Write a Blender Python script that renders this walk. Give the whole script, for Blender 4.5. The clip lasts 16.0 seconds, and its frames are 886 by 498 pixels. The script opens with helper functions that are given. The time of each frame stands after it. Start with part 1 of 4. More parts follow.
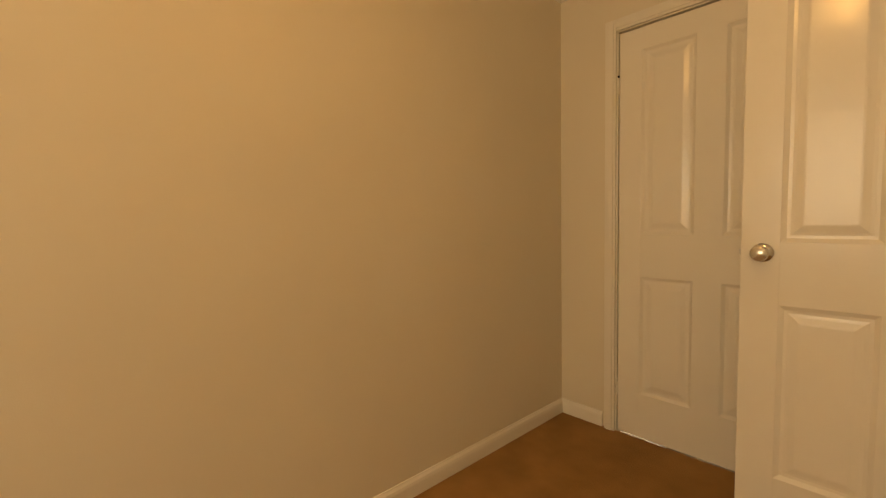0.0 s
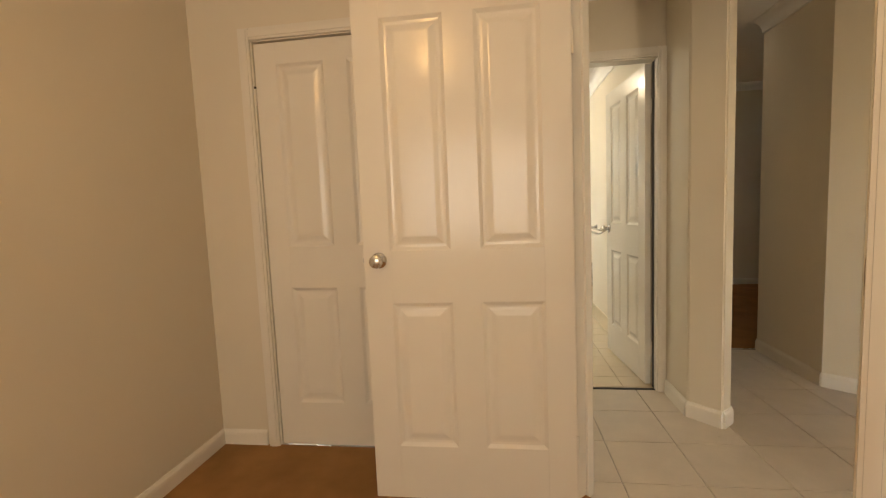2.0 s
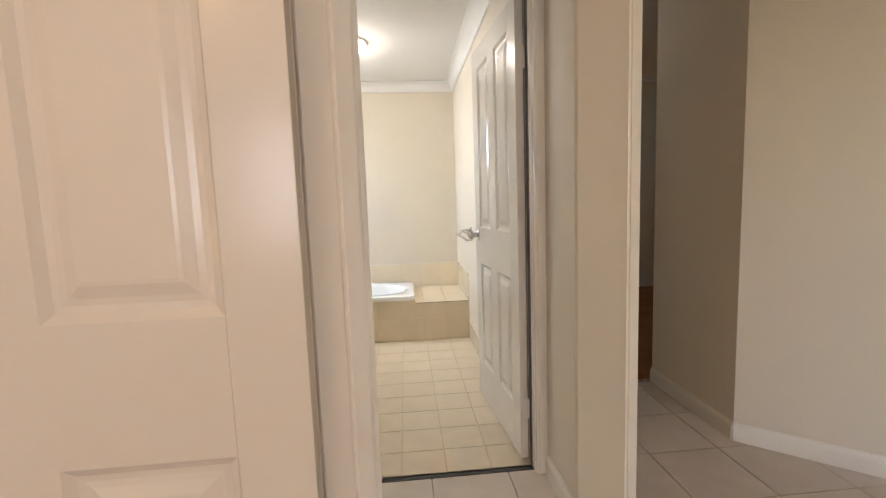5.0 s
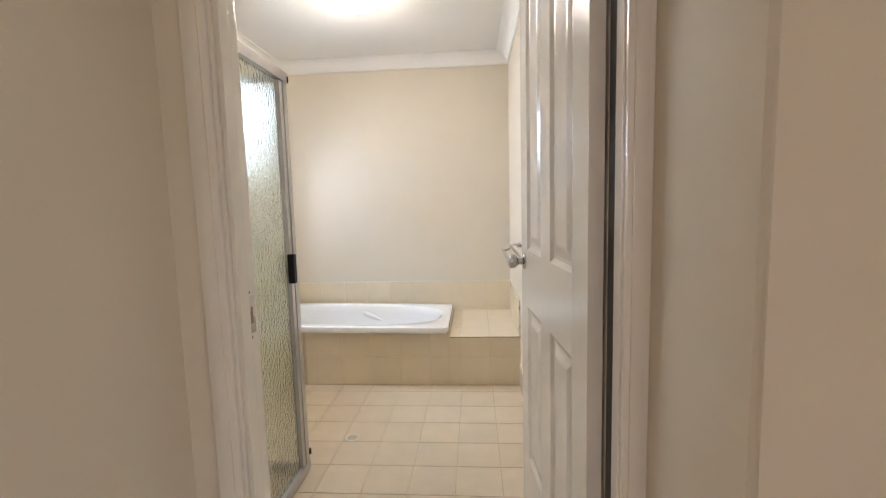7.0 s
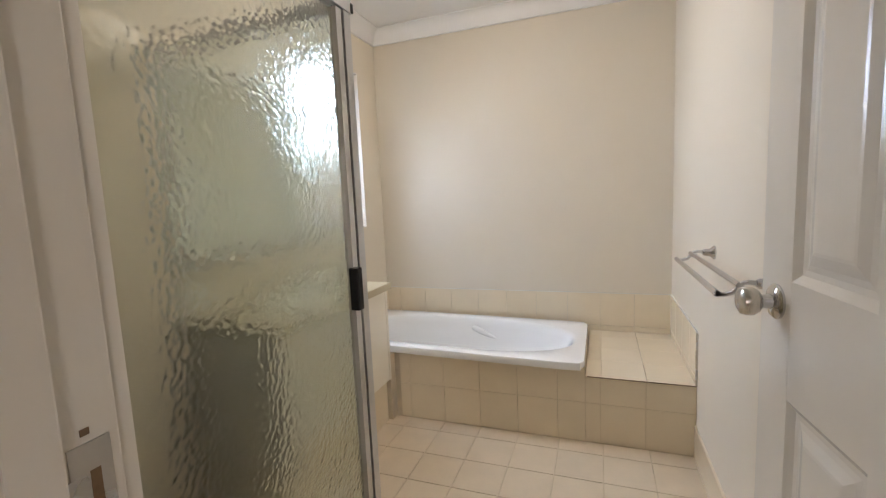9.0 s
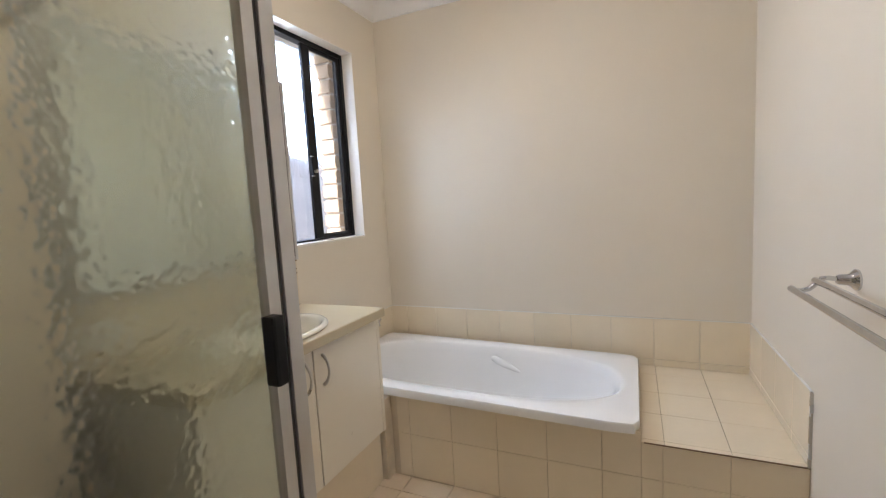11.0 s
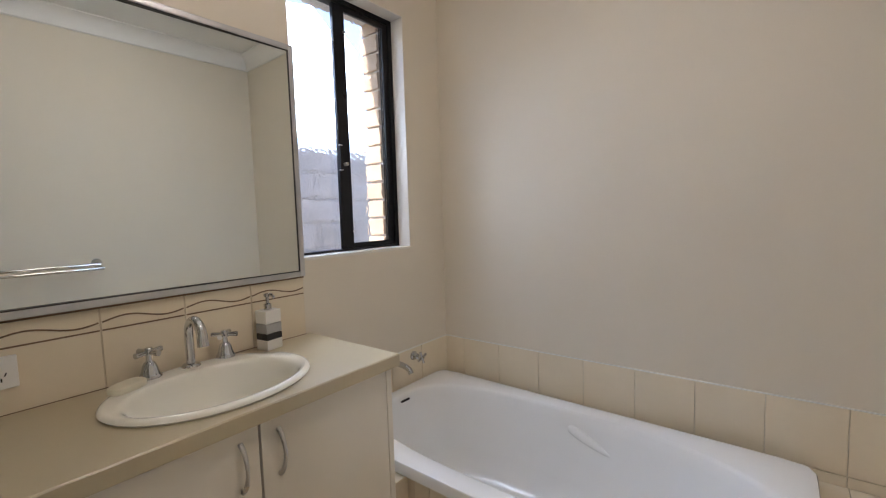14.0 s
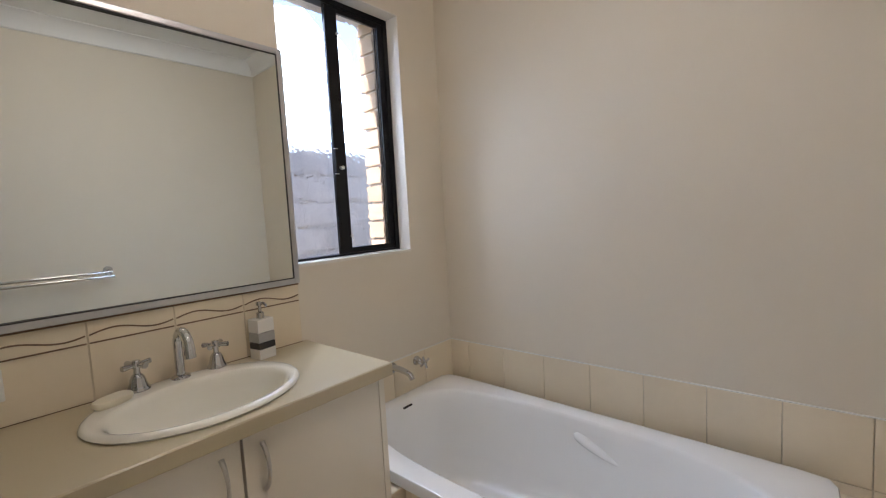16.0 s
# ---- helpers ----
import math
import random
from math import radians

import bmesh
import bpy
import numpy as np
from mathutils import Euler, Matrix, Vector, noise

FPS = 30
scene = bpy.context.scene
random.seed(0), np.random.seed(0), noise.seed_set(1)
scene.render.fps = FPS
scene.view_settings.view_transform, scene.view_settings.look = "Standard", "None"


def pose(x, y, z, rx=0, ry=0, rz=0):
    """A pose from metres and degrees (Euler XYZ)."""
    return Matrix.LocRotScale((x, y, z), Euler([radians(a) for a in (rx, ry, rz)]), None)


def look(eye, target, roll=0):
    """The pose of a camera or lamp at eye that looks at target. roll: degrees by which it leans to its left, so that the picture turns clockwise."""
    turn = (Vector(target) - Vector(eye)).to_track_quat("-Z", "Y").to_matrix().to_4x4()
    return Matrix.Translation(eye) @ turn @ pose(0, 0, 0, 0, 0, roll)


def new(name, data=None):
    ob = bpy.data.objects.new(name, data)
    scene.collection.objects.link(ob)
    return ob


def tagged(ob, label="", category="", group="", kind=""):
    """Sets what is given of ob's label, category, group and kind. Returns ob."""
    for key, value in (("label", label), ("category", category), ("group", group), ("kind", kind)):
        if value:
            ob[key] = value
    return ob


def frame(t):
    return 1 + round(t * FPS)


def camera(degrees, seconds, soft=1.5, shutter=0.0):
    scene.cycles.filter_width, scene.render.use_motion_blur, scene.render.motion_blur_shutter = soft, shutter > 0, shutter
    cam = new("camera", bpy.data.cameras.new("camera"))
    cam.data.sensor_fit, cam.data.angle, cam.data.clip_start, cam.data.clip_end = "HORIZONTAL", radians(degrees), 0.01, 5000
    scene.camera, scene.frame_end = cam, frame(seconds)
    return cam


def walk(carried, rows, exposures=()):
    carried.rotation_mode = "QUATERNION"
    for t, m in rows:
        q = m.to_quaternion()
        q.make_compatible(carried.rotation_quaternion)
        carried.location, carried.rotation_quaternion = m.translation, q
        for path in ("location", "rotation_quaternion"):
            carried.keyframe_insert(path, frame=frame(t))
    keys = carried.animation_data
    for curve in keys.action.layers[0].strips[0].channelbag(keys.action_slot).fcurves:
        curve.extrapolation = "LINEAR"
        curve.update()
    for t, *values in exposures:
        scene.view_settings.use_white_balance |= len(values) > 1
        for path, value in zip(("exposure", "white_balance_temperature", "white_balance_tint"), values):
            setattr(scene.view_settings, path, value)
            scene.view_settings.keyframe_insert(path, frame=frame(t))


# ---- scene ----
cam = camera(91.4, 16.0, soft=1.2)
PATH = [
    (0, (-0.598, -1.171, 1.153), (-2.077, 0.167, 1.01), -1.3),
    (0.5, (-0.595, -1.156, 1.178), (-1.64, 0.545, 1.045), -2.1),
    (1, (-0.565, -1.147, 1.202), (-1.248, 0.727, 1.053), -2.4),
    (1.5, (-0.536, -1.138, 1.197), (-0.96, 0.81, 1.027), -2.5),
    (2, (-0.464, -1.058, 1.2), (-0.736, 0.916, 1.023), -2.4),
    (2.5, (-0.354, -0.942, 1.194), (-0.525, 1.045, 1.048), -0.9),
    (3, (-0.268, -0.853, 1.185), (-0.278, 1.136, 0.972), -1.9),
    (3.5, (-0.22, -0.656, 1.187), (-0.044, 1.324, 0.972), -1.7),
    (3.7, (-0.209, -0.555, 1.194), (0.035, 1.42, 1.0), -2.2),
    (5.8, (0.064, 0.348, 1.197), (0.197, 2.332, 0.978), -1.9),
    (6, (0.083, 0.449, 1.218), (0.23, 2.434, 1.015), -2.1),
    (6.5, (0.115, 0.66, 1.21), (0.198, 2.647, 0.994), -3.4),
    (7, (0.197, 0.895, 1.224), (0.05, 2.879, 1.017), -1.6),
    (7.5, (0.234, 1.096, 1.228), (-0.109, 3.055, 1.01), -1.6),
    (8, (0.191, 1.301, 1.219), (-0.298, 3.229, 1.01), -1.7),
    (8.5, (0.142, 1.476, 1.215), (-0.447, 3.379, 1.029), -2.1),
    (8.7, (0.111, 1.53, 1.214), (-0.516, 3.416, 0.995), -2.4),
    (10.8, (0.022, 2.067, 1.201), (-0.855, 3.851, 0.984), -2.5),
    (11, (-0.002, 2.128, 1.207), (-0.814, 3.944, 1.0), -3.2),
    (11.5, (-0.026, 2.265, 1.205), (-0.863, 4.069, 0.996), -3.0),
    (12, (-0.032, 2.417, 1.18), (-1.038, 4.139, 1.021), -1.4),
    (12.5, (0.006, 2.514, 1.216), (-1.123, 4.153, 1.021), -1.6),
    (13, (-0.008, 2.572, 1.213), (-1.161, 4.194, 1.011), -1.6),
    (13.5, (-0.054, 2.684, 1.186), (-1.261, 4.27, 1.018), -1.4),
    (14, (-0.092, 2.766, 1.191), (-1.324, 4.334, 1.034), -1.8),
    (14.5, (-0.105, 2.805, 1.195), (-1.338, 4.371, 1.025), -2.1),
    (15, (-0.088, 2.833, 1.199), (-1.326, 4.393, 1.012), -2.1),
    (15.5, (-0.07, 2.846, 1.2), (-1.317, 4.4, 1.034), -2.8),
    (16, (-0.059, 2.849, 1.204), (-1.355, 4.363, 1.042), -3.1),
]
walk(cam, [(t, look(eye, target, roll)) for t, eye, target, roll in PATH],
     exposures=[(0, 2.8, 14200, 12), (0.5, 2.8, 12900, 12), (1.5, 3.02, 9500, 10), (2.5, 3.1, 8000, 13), (3.7, 3.2, 6850, 14),
                (5.8, 3.32, 6500, 17), (7.0, 3.1, 6450, 18), (8.0, 2.9, 6400, 19), (8.7, 2.75, 6400, 19), (10.8, 2.64, 6400, 20), (12.5, 2.25, 6350, 21), (16, 2.14, 6350, 21)])

# ---- light ----
world = bpy.data.worlds.new("sky")
scene.world = world
world.use_nodes = True
wn = world.node_tree.nodes
sky = wn.new("ShaderNodeTexSky")
sky.sky_type = "NISHITA"
sky.sun_disc = False
sky.sun_elevation = radians(52)
sky.sun_rotation = radians(194)
world.node_tree.links.new(sky.outputs["Color"], wn["Background"].inputs["Color"])
wn["Background"].inputs["Strength"].default_value = 0.15

sun = new("sun", bpy.data.lights.new("sun", "SUN"))
sun.data.energy, sun.data.angle, sun.data.color = 3.2, radians(0.5), (1.0, 0.95, 0.87)
sun.matrix_world = look((-1.5, -6, 7.9), (0, 0, 0))


def window_light(name, eye, target, w, h, watts, color, spread=180):
    ob = new(name, bpy.data.lights.new(name, "AREA"))
    ob.data.shape, ob.data.size, ob.data.size_y = "RECTANGLE", w, h
    ob.data.energy, ob.data.color, ob.data.spread = watts, color, radians(spread)
    ob.matrix_world = look(eye, target)
    return ob


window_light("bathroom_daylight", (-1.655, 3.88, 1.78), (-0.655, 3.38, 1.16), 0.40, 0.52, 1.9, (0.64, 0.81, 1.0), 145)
window_light("bedroom_daylight", (-0.70, -3.36, 1.48), (-0.7, 0, 1.40), 1.7, 1.2, 2.7, (0.95, 0.96, 1.0))
window_light("hall_daylight", (2.02, -1.27, 1.15), (0.25, 0.80, 1.05), 0.62, 1.80, 0.72, (1.0, 0.88, 0.77), 105)


def bulb(name, place, watts, radius, color):
    ob = new(name, bpy.data.lights.new(name, "POINT"))
    ob.data.energy, ob.data.shadow_soft_size, ob.data.color = watts, radius, color
    ob.location = place
    return ob


bulb("bedroom_bulb", (-0.88, -0.85, 2.26), 1.1, 0.06, (1.0, 0.62, 0.28))
bulb("bathroom_bulb", (-0.47, 3.40, 2.28), 0.65, 0.08, (1.0, 0.90, 0.70))


# ---- materials ----
def mat(name, color, rough=0.5, metal=0.0, var=0.06, scale=6.0, fine=120.0, bump=0.05, bump_d=0.002,
        island=0.0, coat=0.0, second=None, spec=0.5):
    """Painted, fired or cast surface: broad mottling, fine grain, fine relief."""
    m = bpy.data.materials.new(name)
    m.use_nodes = True
    nt = m.node_tree
    n, link = nt.nodes, nt.links.new
    b = n["Principled BSDF"]
    co = n.new("ShaderNodeTexCoord")
    big = n.new("ShaderNodeTexNoise")
    big.inputs["Scale"].default_value, big.inputs["Detail"].default_value = scale, 6
    small = n.new("ShaderNodeTexNoise")
    small.inputs["Scale"].default_value, small.inputs["Detail"].default_value = fine, 3
    geo = n.new("ShaderNodeNewGeometry")
    link(geo.outputs["Position"], big.inputs["Vector"])
    link(geo.outputs["Position"], small.inputs["Vector"])
    mix = n.new("ShaderNodeMix")
    mix.data_type = "RGBA"
    dark = second or tuple(c * (1 - 2.2 * var) for c in color)
    mix.inputs["A"].default_value, mix.inputs["B"].default_value = (*dark, 1), (*color, 1)
    ramp = n.new("ShaderNodeMapRange")
    ramp.inputs["From Min"].default_value, ramp.inputs["From Max"].default_value = 0.35, 0.65
    link(big.outputs["Fac"], ramp.inputs["Value"])
    avg = n.new("ShaderNodeMath")
    avg.operation = "MULTIPLY_ADD"
    avg.inputs[1].default_value = 0.6
    link(ramp.outputs["Result"], avg.inputs[0])
    sc = n.new("ShaderNodeMath")
    sc.operation = "MULTIPLY"
    sc.inputs[1].default_value = 0.4
    link(small.outputs["Fac"], sc.inputs[0])
    link(sc.outputs[0], avg.inputs[2])
    link(avg.outputs[0], mix.inputs["Factor"])
    out = mix.outputs["Result"]
    if island:
        info = n.new("ShaderNodeObjectInfo")
        hsv = n.new("ShaderNodeHueSaturation")
        rng = n.new("ShaderNodeMapRange")
        rng.inputs["To Min"].default_value, rng.inputs["To Max"].default_value = 1 - island, 1 + island
        link(info.outputs["Random"], rng.inputs["Value"])
        link(rng.outputs["Result"], hsv.inputs["Value"])
        link(out, hsv.inputs["Color"])
        out = hsv.outputs["Color"]
    link(out, b.inputs["Base Color"])
    rr = n.new("ShaderNodeMapRange")
    rr.inputs["To Min"].default_value, rr.inputs["To Max"].default_value = max(0.02, rough * 0.8), min(1, rough * 1.2)
    link(big.outputs["Fac"], rr.inputs["Value"])
    link(rr.outputs["Result"], b.inputs["Roughness"])
    b.inputs["Metallic"].default_value = metal
    b.inputs["Coat Weight"].default_value = coat
    b.inputs["Specular IOR Level"].default_value = spec
    if bump:
        bp = n.new("ShaderNodeBump")
        bp.inputs["Strength"].default_value, bp.inputs["Distance"].default_value = bump, bump_d
        link(small.outputs["Fac"], bp.inputs["Height"])
        link(bp.outputs["Normal"], b.inputs["Normal"])
    return m


PAINT = mat("cream_wall_paint", (0.72, 0.645, 0.52), 0.68, var=0.02, scale=2.0, fine=260, bump=0.12)
WHITE = mat("white_ceiling_paint", (0.82, 0.80, 0.76), 0.7, var=0.015, scale=2.0, fine=200, bump=0.08)
GLOSS = mat("white_gloss_paint", (0.80, 0.75, 0.66), 0.20, var=0.015, scale=5.0, fine=70, bump=0.05, bump_d=0.0015)
CARPET = mat("brown_carpet", (0.442, 0.234, 0.098), 0.95, var=0.16, scale=5.0, fine=420, bump=0.7, bump_d=0.006, spec=0.1)
HALLTILE = mat("grey_beige_tile", (0.62, 0.54, 0.45), 0.30, var=0.06, scale=7, fine=60, bump=0.04, island=0.03)
GROUT = mat("grey_grout", (0.36, 0.32, 0.27), 0.9, var=0.1, scale=12, fine=200, bump=0.2)
BTILE = mat("beige_floor_tile", (0.72, 0.60, 0.44), 0.34, var=0.05, scale=8, fine=90, bump=0.05, island=0.025)
WTILE = mat("beige_wall_tile", (0.80, 0.69, 0.51), 0.16, var=0.03, scale=6, fine=60, bump=0.03, island=0.02)
BGROUT = mat("beige_grout", (0.70, 0.58, 0.41), 0.9, var=0.1, scale=12, fine=200, bump=0.2)
ACRYLIC = mat("white_bath_acrylic", (0.86, 0.86, 0.84), 0.10, var=0.01, scale=3, fine=30, bump=0.0, coat=0.3)
CERAMIC = mat("ivory_ceramic", (0.84, 0.81, 0.70), 0.08, var=0.01, scale=3, fine=30, bump=0.0, coat=0.4)
LAMINATE = mat("cream_laminate", (0.50, 0.42, 0.27), 0.30, spec=0.8, var=0.02, scale=3, fine=700, bump=0.0)
CABINET = mat("cream_cabinet_board", (0.78, 0.72, 0.60), 0.30, var=0.015, scale=4, fine=150, bump=0.03)
CHROME = mat("chrome", (0.62, 0.62, 0.63), 0.06, 1.0, var=0.02, scale=20, fine=60, bump=0.0)
NICKEL = mat("brushed_nickel", (0.62, 0.59, 0.54), 0.28, 1.0, var=0.05, scale=20, fine=300, bump=0.02)
SILVER = mat("silver_aluminium", (0.60, 0.59, 0.58), 0.34, 0.85, var=0.05, scale=15, fine=250, bump=0.03)
BLACK = mat("black_aluminium", (0.006, 0.006, 0.007), 0.30, spec=0.25, var=0.1, scale=15, fine=200, bump=0.03)
PLASTIC = mat("black_plastic", (0.007, 0.007, 0.008), 0.4, spec=0.25, var=0.1, scale=15, fine=200, bump=0.03)
BRICK = mat("tan_brick", (0.48, 0.37, 0.26), 0.85, var=0.12, scale=14, fine=150, bump=0.5, bump_d=0.004, island=0.12)
BLOCK = mat("grey_fence_block", (0.56, 0.54, 0.52), 0.9, var=0.14, scale=9, fine=70, bump=0.7, bump_d=0.008, island=0.10)
MORTAR = mat("pale_mortar", (0.62, 0.60, 0.56), 0.95, var=0.1, scale=20, fine=200, bump=0.4)
SOIL = mat("sandy_ground", (0.32, 0.26, 0.18), 0.95, var=0.15, scale=3, fine=90, bump=0.6, bump_d=0.01)
SOAP = mat("ivory_soap", (0.80, 0.73, 0.56), 0.40, var=0.04, scale=20, fine=100, bump=0.04)
BROWN = mat("brown_glaze_line", (0.24, 0.145, 0.075), 0.3, var=0.2, scale=60, fine=300, bump=0.02)
STONE_W = mat("white_dispenser_glaze", (0.80, 0.78, 0.72), 0.25, var=0.02, scale=20, fine=100, bump=0.02)
STONE_G = mat("grey_dispenser_band", (0.42, 0.41, 0.39), 0.4, var=0.06, scale=40, fine=200, bump=0.1)
STONE_B = mat("black_dispenser_band", (0.03, 0.027, 0.025), 0.4, var=0.1, scale=40, fine=200, bump=0.1)
# dark rubber of the seals; also the painted shade in the hinge gap
SEAL_SHADE = mat("dark_seal_and_gap_shade", (0.05, 0.045, 0.04), 0.6, var=0.1, scale=20, fine=200, bump=0.02)


def emit_mat(name, color, strength):
    m = bpy.data.materials.new(name)
    m.use_nodes = True
    b = m.node_tree.nodes["Principled BSDF"]
    b.inputs["Base Color"].default_value = (0.9, 0.88, 0.82, 1)
    b.inputs["Emission Color"].default_value = (*color, 1)
    b.inputs["Emission Strength"].default_value = strength
    return m


LAMP_WARM = emit_mat("lit_warm_lamp_glass", (1.0, 0.66, 0.32), 1.0)
LAMP_COOL = emit_mat("lit_white_lamp_glass", (1.0, 0.95, 0.87), 3.0)
# emission puts the daylight behind the blind into the blind itself
SHEER = emit_mat("self_glowing_sheer_blind", (0.92, 0.95, 1.0), 0.17)


def glass_mat(name, color, rough, bump, scale):
    m = bpy.data.materials.new(name)
    m.use_nodes = True
    nt = m.node_tree
    b = nt.nodes["Principled BSDF"]
    b.inputs["Base Color"].default_value = (*color, 1)
    b.inputs["Roughness"].default_value = rough
    b.inputs["Transmission Weight"].default_value = 1.0
    b.inputs["IOR"].default_value = 1.45
    if bump:
        geo = nt.nodes.new("ShaderNodeNewGeometry")
        v = nt.nodes.new("ShaderNodeTexVoronoi")
        v.feature = "SMOOTH_F1"
        v.inputs["Scale"].default_value = scale
        w = nt.nodes.new("ShaderNodeTexNoise")
        w.inputs["Scale"].default_value = scale * 0.45
        add = nt.nodes.new("ShaderNodeMath")
        bp = nt.nodes.new("ShaderNodeBump")
        bp.inputs["Strength"].default_value, bp.inputs["Distance"].default_value = bump, 0.006
        for node in (v, w):
            nt.links.new(geo.outputs["Position"], node.inputs["Vector"])
        nt.links.new(v.outputs["Distance"], add.inputs[0])
        low = nt.nodes.new("ShaderNodeMath")
        low.operation = "MULTIPLY"
        low.inputs[1].default_value = 0.15
        nt.links.new(w.outputs["Fac"], low.inputs[0])
        nt.links.new(low.outputs[0], add.inputs[1])
        nt.links.new(add.outputs[0], bp.inputs["Height"])
        nt.links.new(bp.outputs["Normal"], b.inputs["Normal"])
    return m


CLEAR = glass_mat("clear_window_glass", (0.97, 0.98, 0.98), 0.0, 0.0, 1)
OBSCURE = glass_mat("pebbled_shower_glass", (0.83, 0.87, 0.82), 0.14, 0.25, 78)
RIPPLE = glass_mat("rippled_window_glass", (0.96, 0.98, 0.98), 0.01, 0.14, 80)
MIRROR = bpy.data.materials.new("silvered_mirror")
MIRROR.use_nodes = True
mb = MIRROR.node_tree.nodes["Principled BSDF"]
mb.inputs["Base Color"].default_value = (0.80, 0.83, 0.79, 1)
mb.inputs["Metallic"].default_value, mb.inputs["Roughness"].default_value = 1.0, 0.01


# ---- building blocks ----
def box(bm, x0, x1, y0, y1, z0, z1, bevel=0.0, m=None):
    vs = [bm.verts.new((x, y, z)) for x in (x0, x1) for y in (y0, y1) for z in (z0, z1)]
    quads = ((0, 1, 3, 2), (4, 6, 7, 5), (0, 4, 5, 1), (2, 3, 7, 6), (0, 2, 6, 4), (1, 5, 7, 3))
    fs = [bm.faces.new([vs[i] for i in q]) for q in quads]
    if bevel:
        es = list({e for f in fs for e in f.edges})
        r = bmesh.ops.bevel(bm, geom=es, offset=bevel, segments=2, profile=0.6, affect="EDGES", clamp_overlap=True)
        vs = list({v for f in r["faces"] for v in f.verts} | {v for v in vs if v.is_valid})
    if m is not None:
        bmesh.ops.transform(bm, matrix=m, verts=[v for v in vs if v.is_valid])
    return vs


def prism(bm, pts, z0, z1):
    lo = [bm.verts.new((x, y, z0)) for x, y in pts]
    hi = [bm.verts.new((x, y, z1)) for x, y in pts]
    n = len(pts)
    bm.faces.new(lo[::-1]), bm.faces.new(hi)
    for i in range(n):
        bm.faces.new((lo[i], lo[(i + 1) % n], hi[(i + 1) % n], hi[i]))


def sweep(bm, pts, radius, seg=10, caps=True):
    """A round bar along a list of points; radius a number or one a point."""
    pts = [Vector(p) for p in pts]
    rad = radius if isinstance(radius, (list, tuple)) else [radius] * len(pts)
    rings, side = [], None
    for i, p in enumerate(pts):
        d = (pts[min(i + 1, len(pts) - 1)] - pts[max(i - 1, 0)]).normalized()
        if side is None:
            side = d.orthogonal().normalized()
        side = (side - d * side.dot(d)).normalized()
        up = d.cross(side)
        rings.append([bm.verts.new(p + (side * math.cos(a) + up * math.sin(a)) * rad[i])
                      for a in (2 * math.pi * k / seg for k in range(seg))])
    for a, b in zip(rings, rings[1:]):
        for k in range(seg):
            bm.faces.new((a[k], a[(k + 1) % seg], b[(k + 1) % seg], b[k]))
    if caps:
        bm.faces.new(rings[0][::-1]), bm.faces.new(rings[-1])


def lathe(bm, profile, m=Matrix(), seg=20):
    """Turn (radius, height) pairs about the local z axis."""
    rings = []
    for r, z in profile:
        if r < 1e-5:
            rings.append([bm.verts.new(m @ Vector((0, 0, z)))])
        else:
            rings.append([bm.verts.new(m @ Vector((r * math.cos(a), r * math.sin(a), z)))
                          for a in (2 * math.pi * k / seg for k in range(seg))])
    for a, b in zip(rings, rings[1:]):
        for k in range(seg):
            k2 = (k + 1) % seg
            q = [a[k % len(a)], a[k2 % len(a)], b[k2 % len(b)], b[k % len(b)]]
            q = [v for i, v in enumerate(q) if v not in q[:i]]
            if len(q) > 2:
                bm.faces.new(q)
    if len(rings[0]) > 2:
        bm.faces.new(rings[0][::-1])
    if len(rings[-1]) > 2:
        bm.faces.new(rings[-1])


def mesh(name, bm, material, smooth=False):
    bmesh.ops.recalc_face_normals(bm, faces=bm.faces)
    me = bpy.data.meshes.new(name)
    bm.to_mesh(me)
    bm.free()
    me.materials.append(material)
    if smooth:
        me.polygons.foreach_set("use_smooth", [True] * len(me.polygons))
        me.set_sharp_from_angle(angle=radians(38))
    return me


def part(name, bm, material, parent=None, label="", smooth=False):
    ob = new(name, mesh(name, bm, material, smooth))
    if parent is not None:
        ob.parent = parent
    return tagged(ob, label)


def thing(name, place, label, category, group="", kind=""):
    ob = new(name)
    ob.empty_display_size = 0.05
    ob.matrix_world = place if isinstance(place, Matrix) else Matrix.Translation(place)
    return tagged(ob, label, category, group, kind)


def structure(name, bm, material, label, smooth=False):
    return tagged(part(name, bm, material, None, label, smooth), category=name.split("_")[0], kind="structure")


def slab(x0, x1, y0, y1, z0, z1, bevel=0.0):
    bm = bmesh.new()
    box(bm, x0, x1, y0, y1, z0, z1, bevel)
    return bm


def wall_mesh(p0, p1, thick, z0, z1, holes=()):
    """A wall whose seen face runs from p0 to p1 and whose body lies to its left; holes: along0, along1, low, high."""
    p0, p1 = Vector(p0), Vector(p1)
    d = (p1 - p0).normalized()
    length = (p1 - p0).length
    m = Matrix(((d.x, -d.y, 0, p0.x), (d.y, d.x, 0, p0.y), (0, 0, 1, 0), (0, 0, 0, 1)))
    bm = bmesh.new()
    s = 0.0
    for a, b, lo, hi in sorted(holes):
        box(bm, s, a, 0, thick, z0, z1, 0, m)
        if lo > z0:
            box(bm, a, b, 0, thick, z0, lo, 0, m)
        if hi < z1:
            box(bm, a, b, 0, thick, hi, z1, 0, m)
        s = b
    box(bm, s, length, 0, thick, z0, z1, 0, m)
    return bm, m


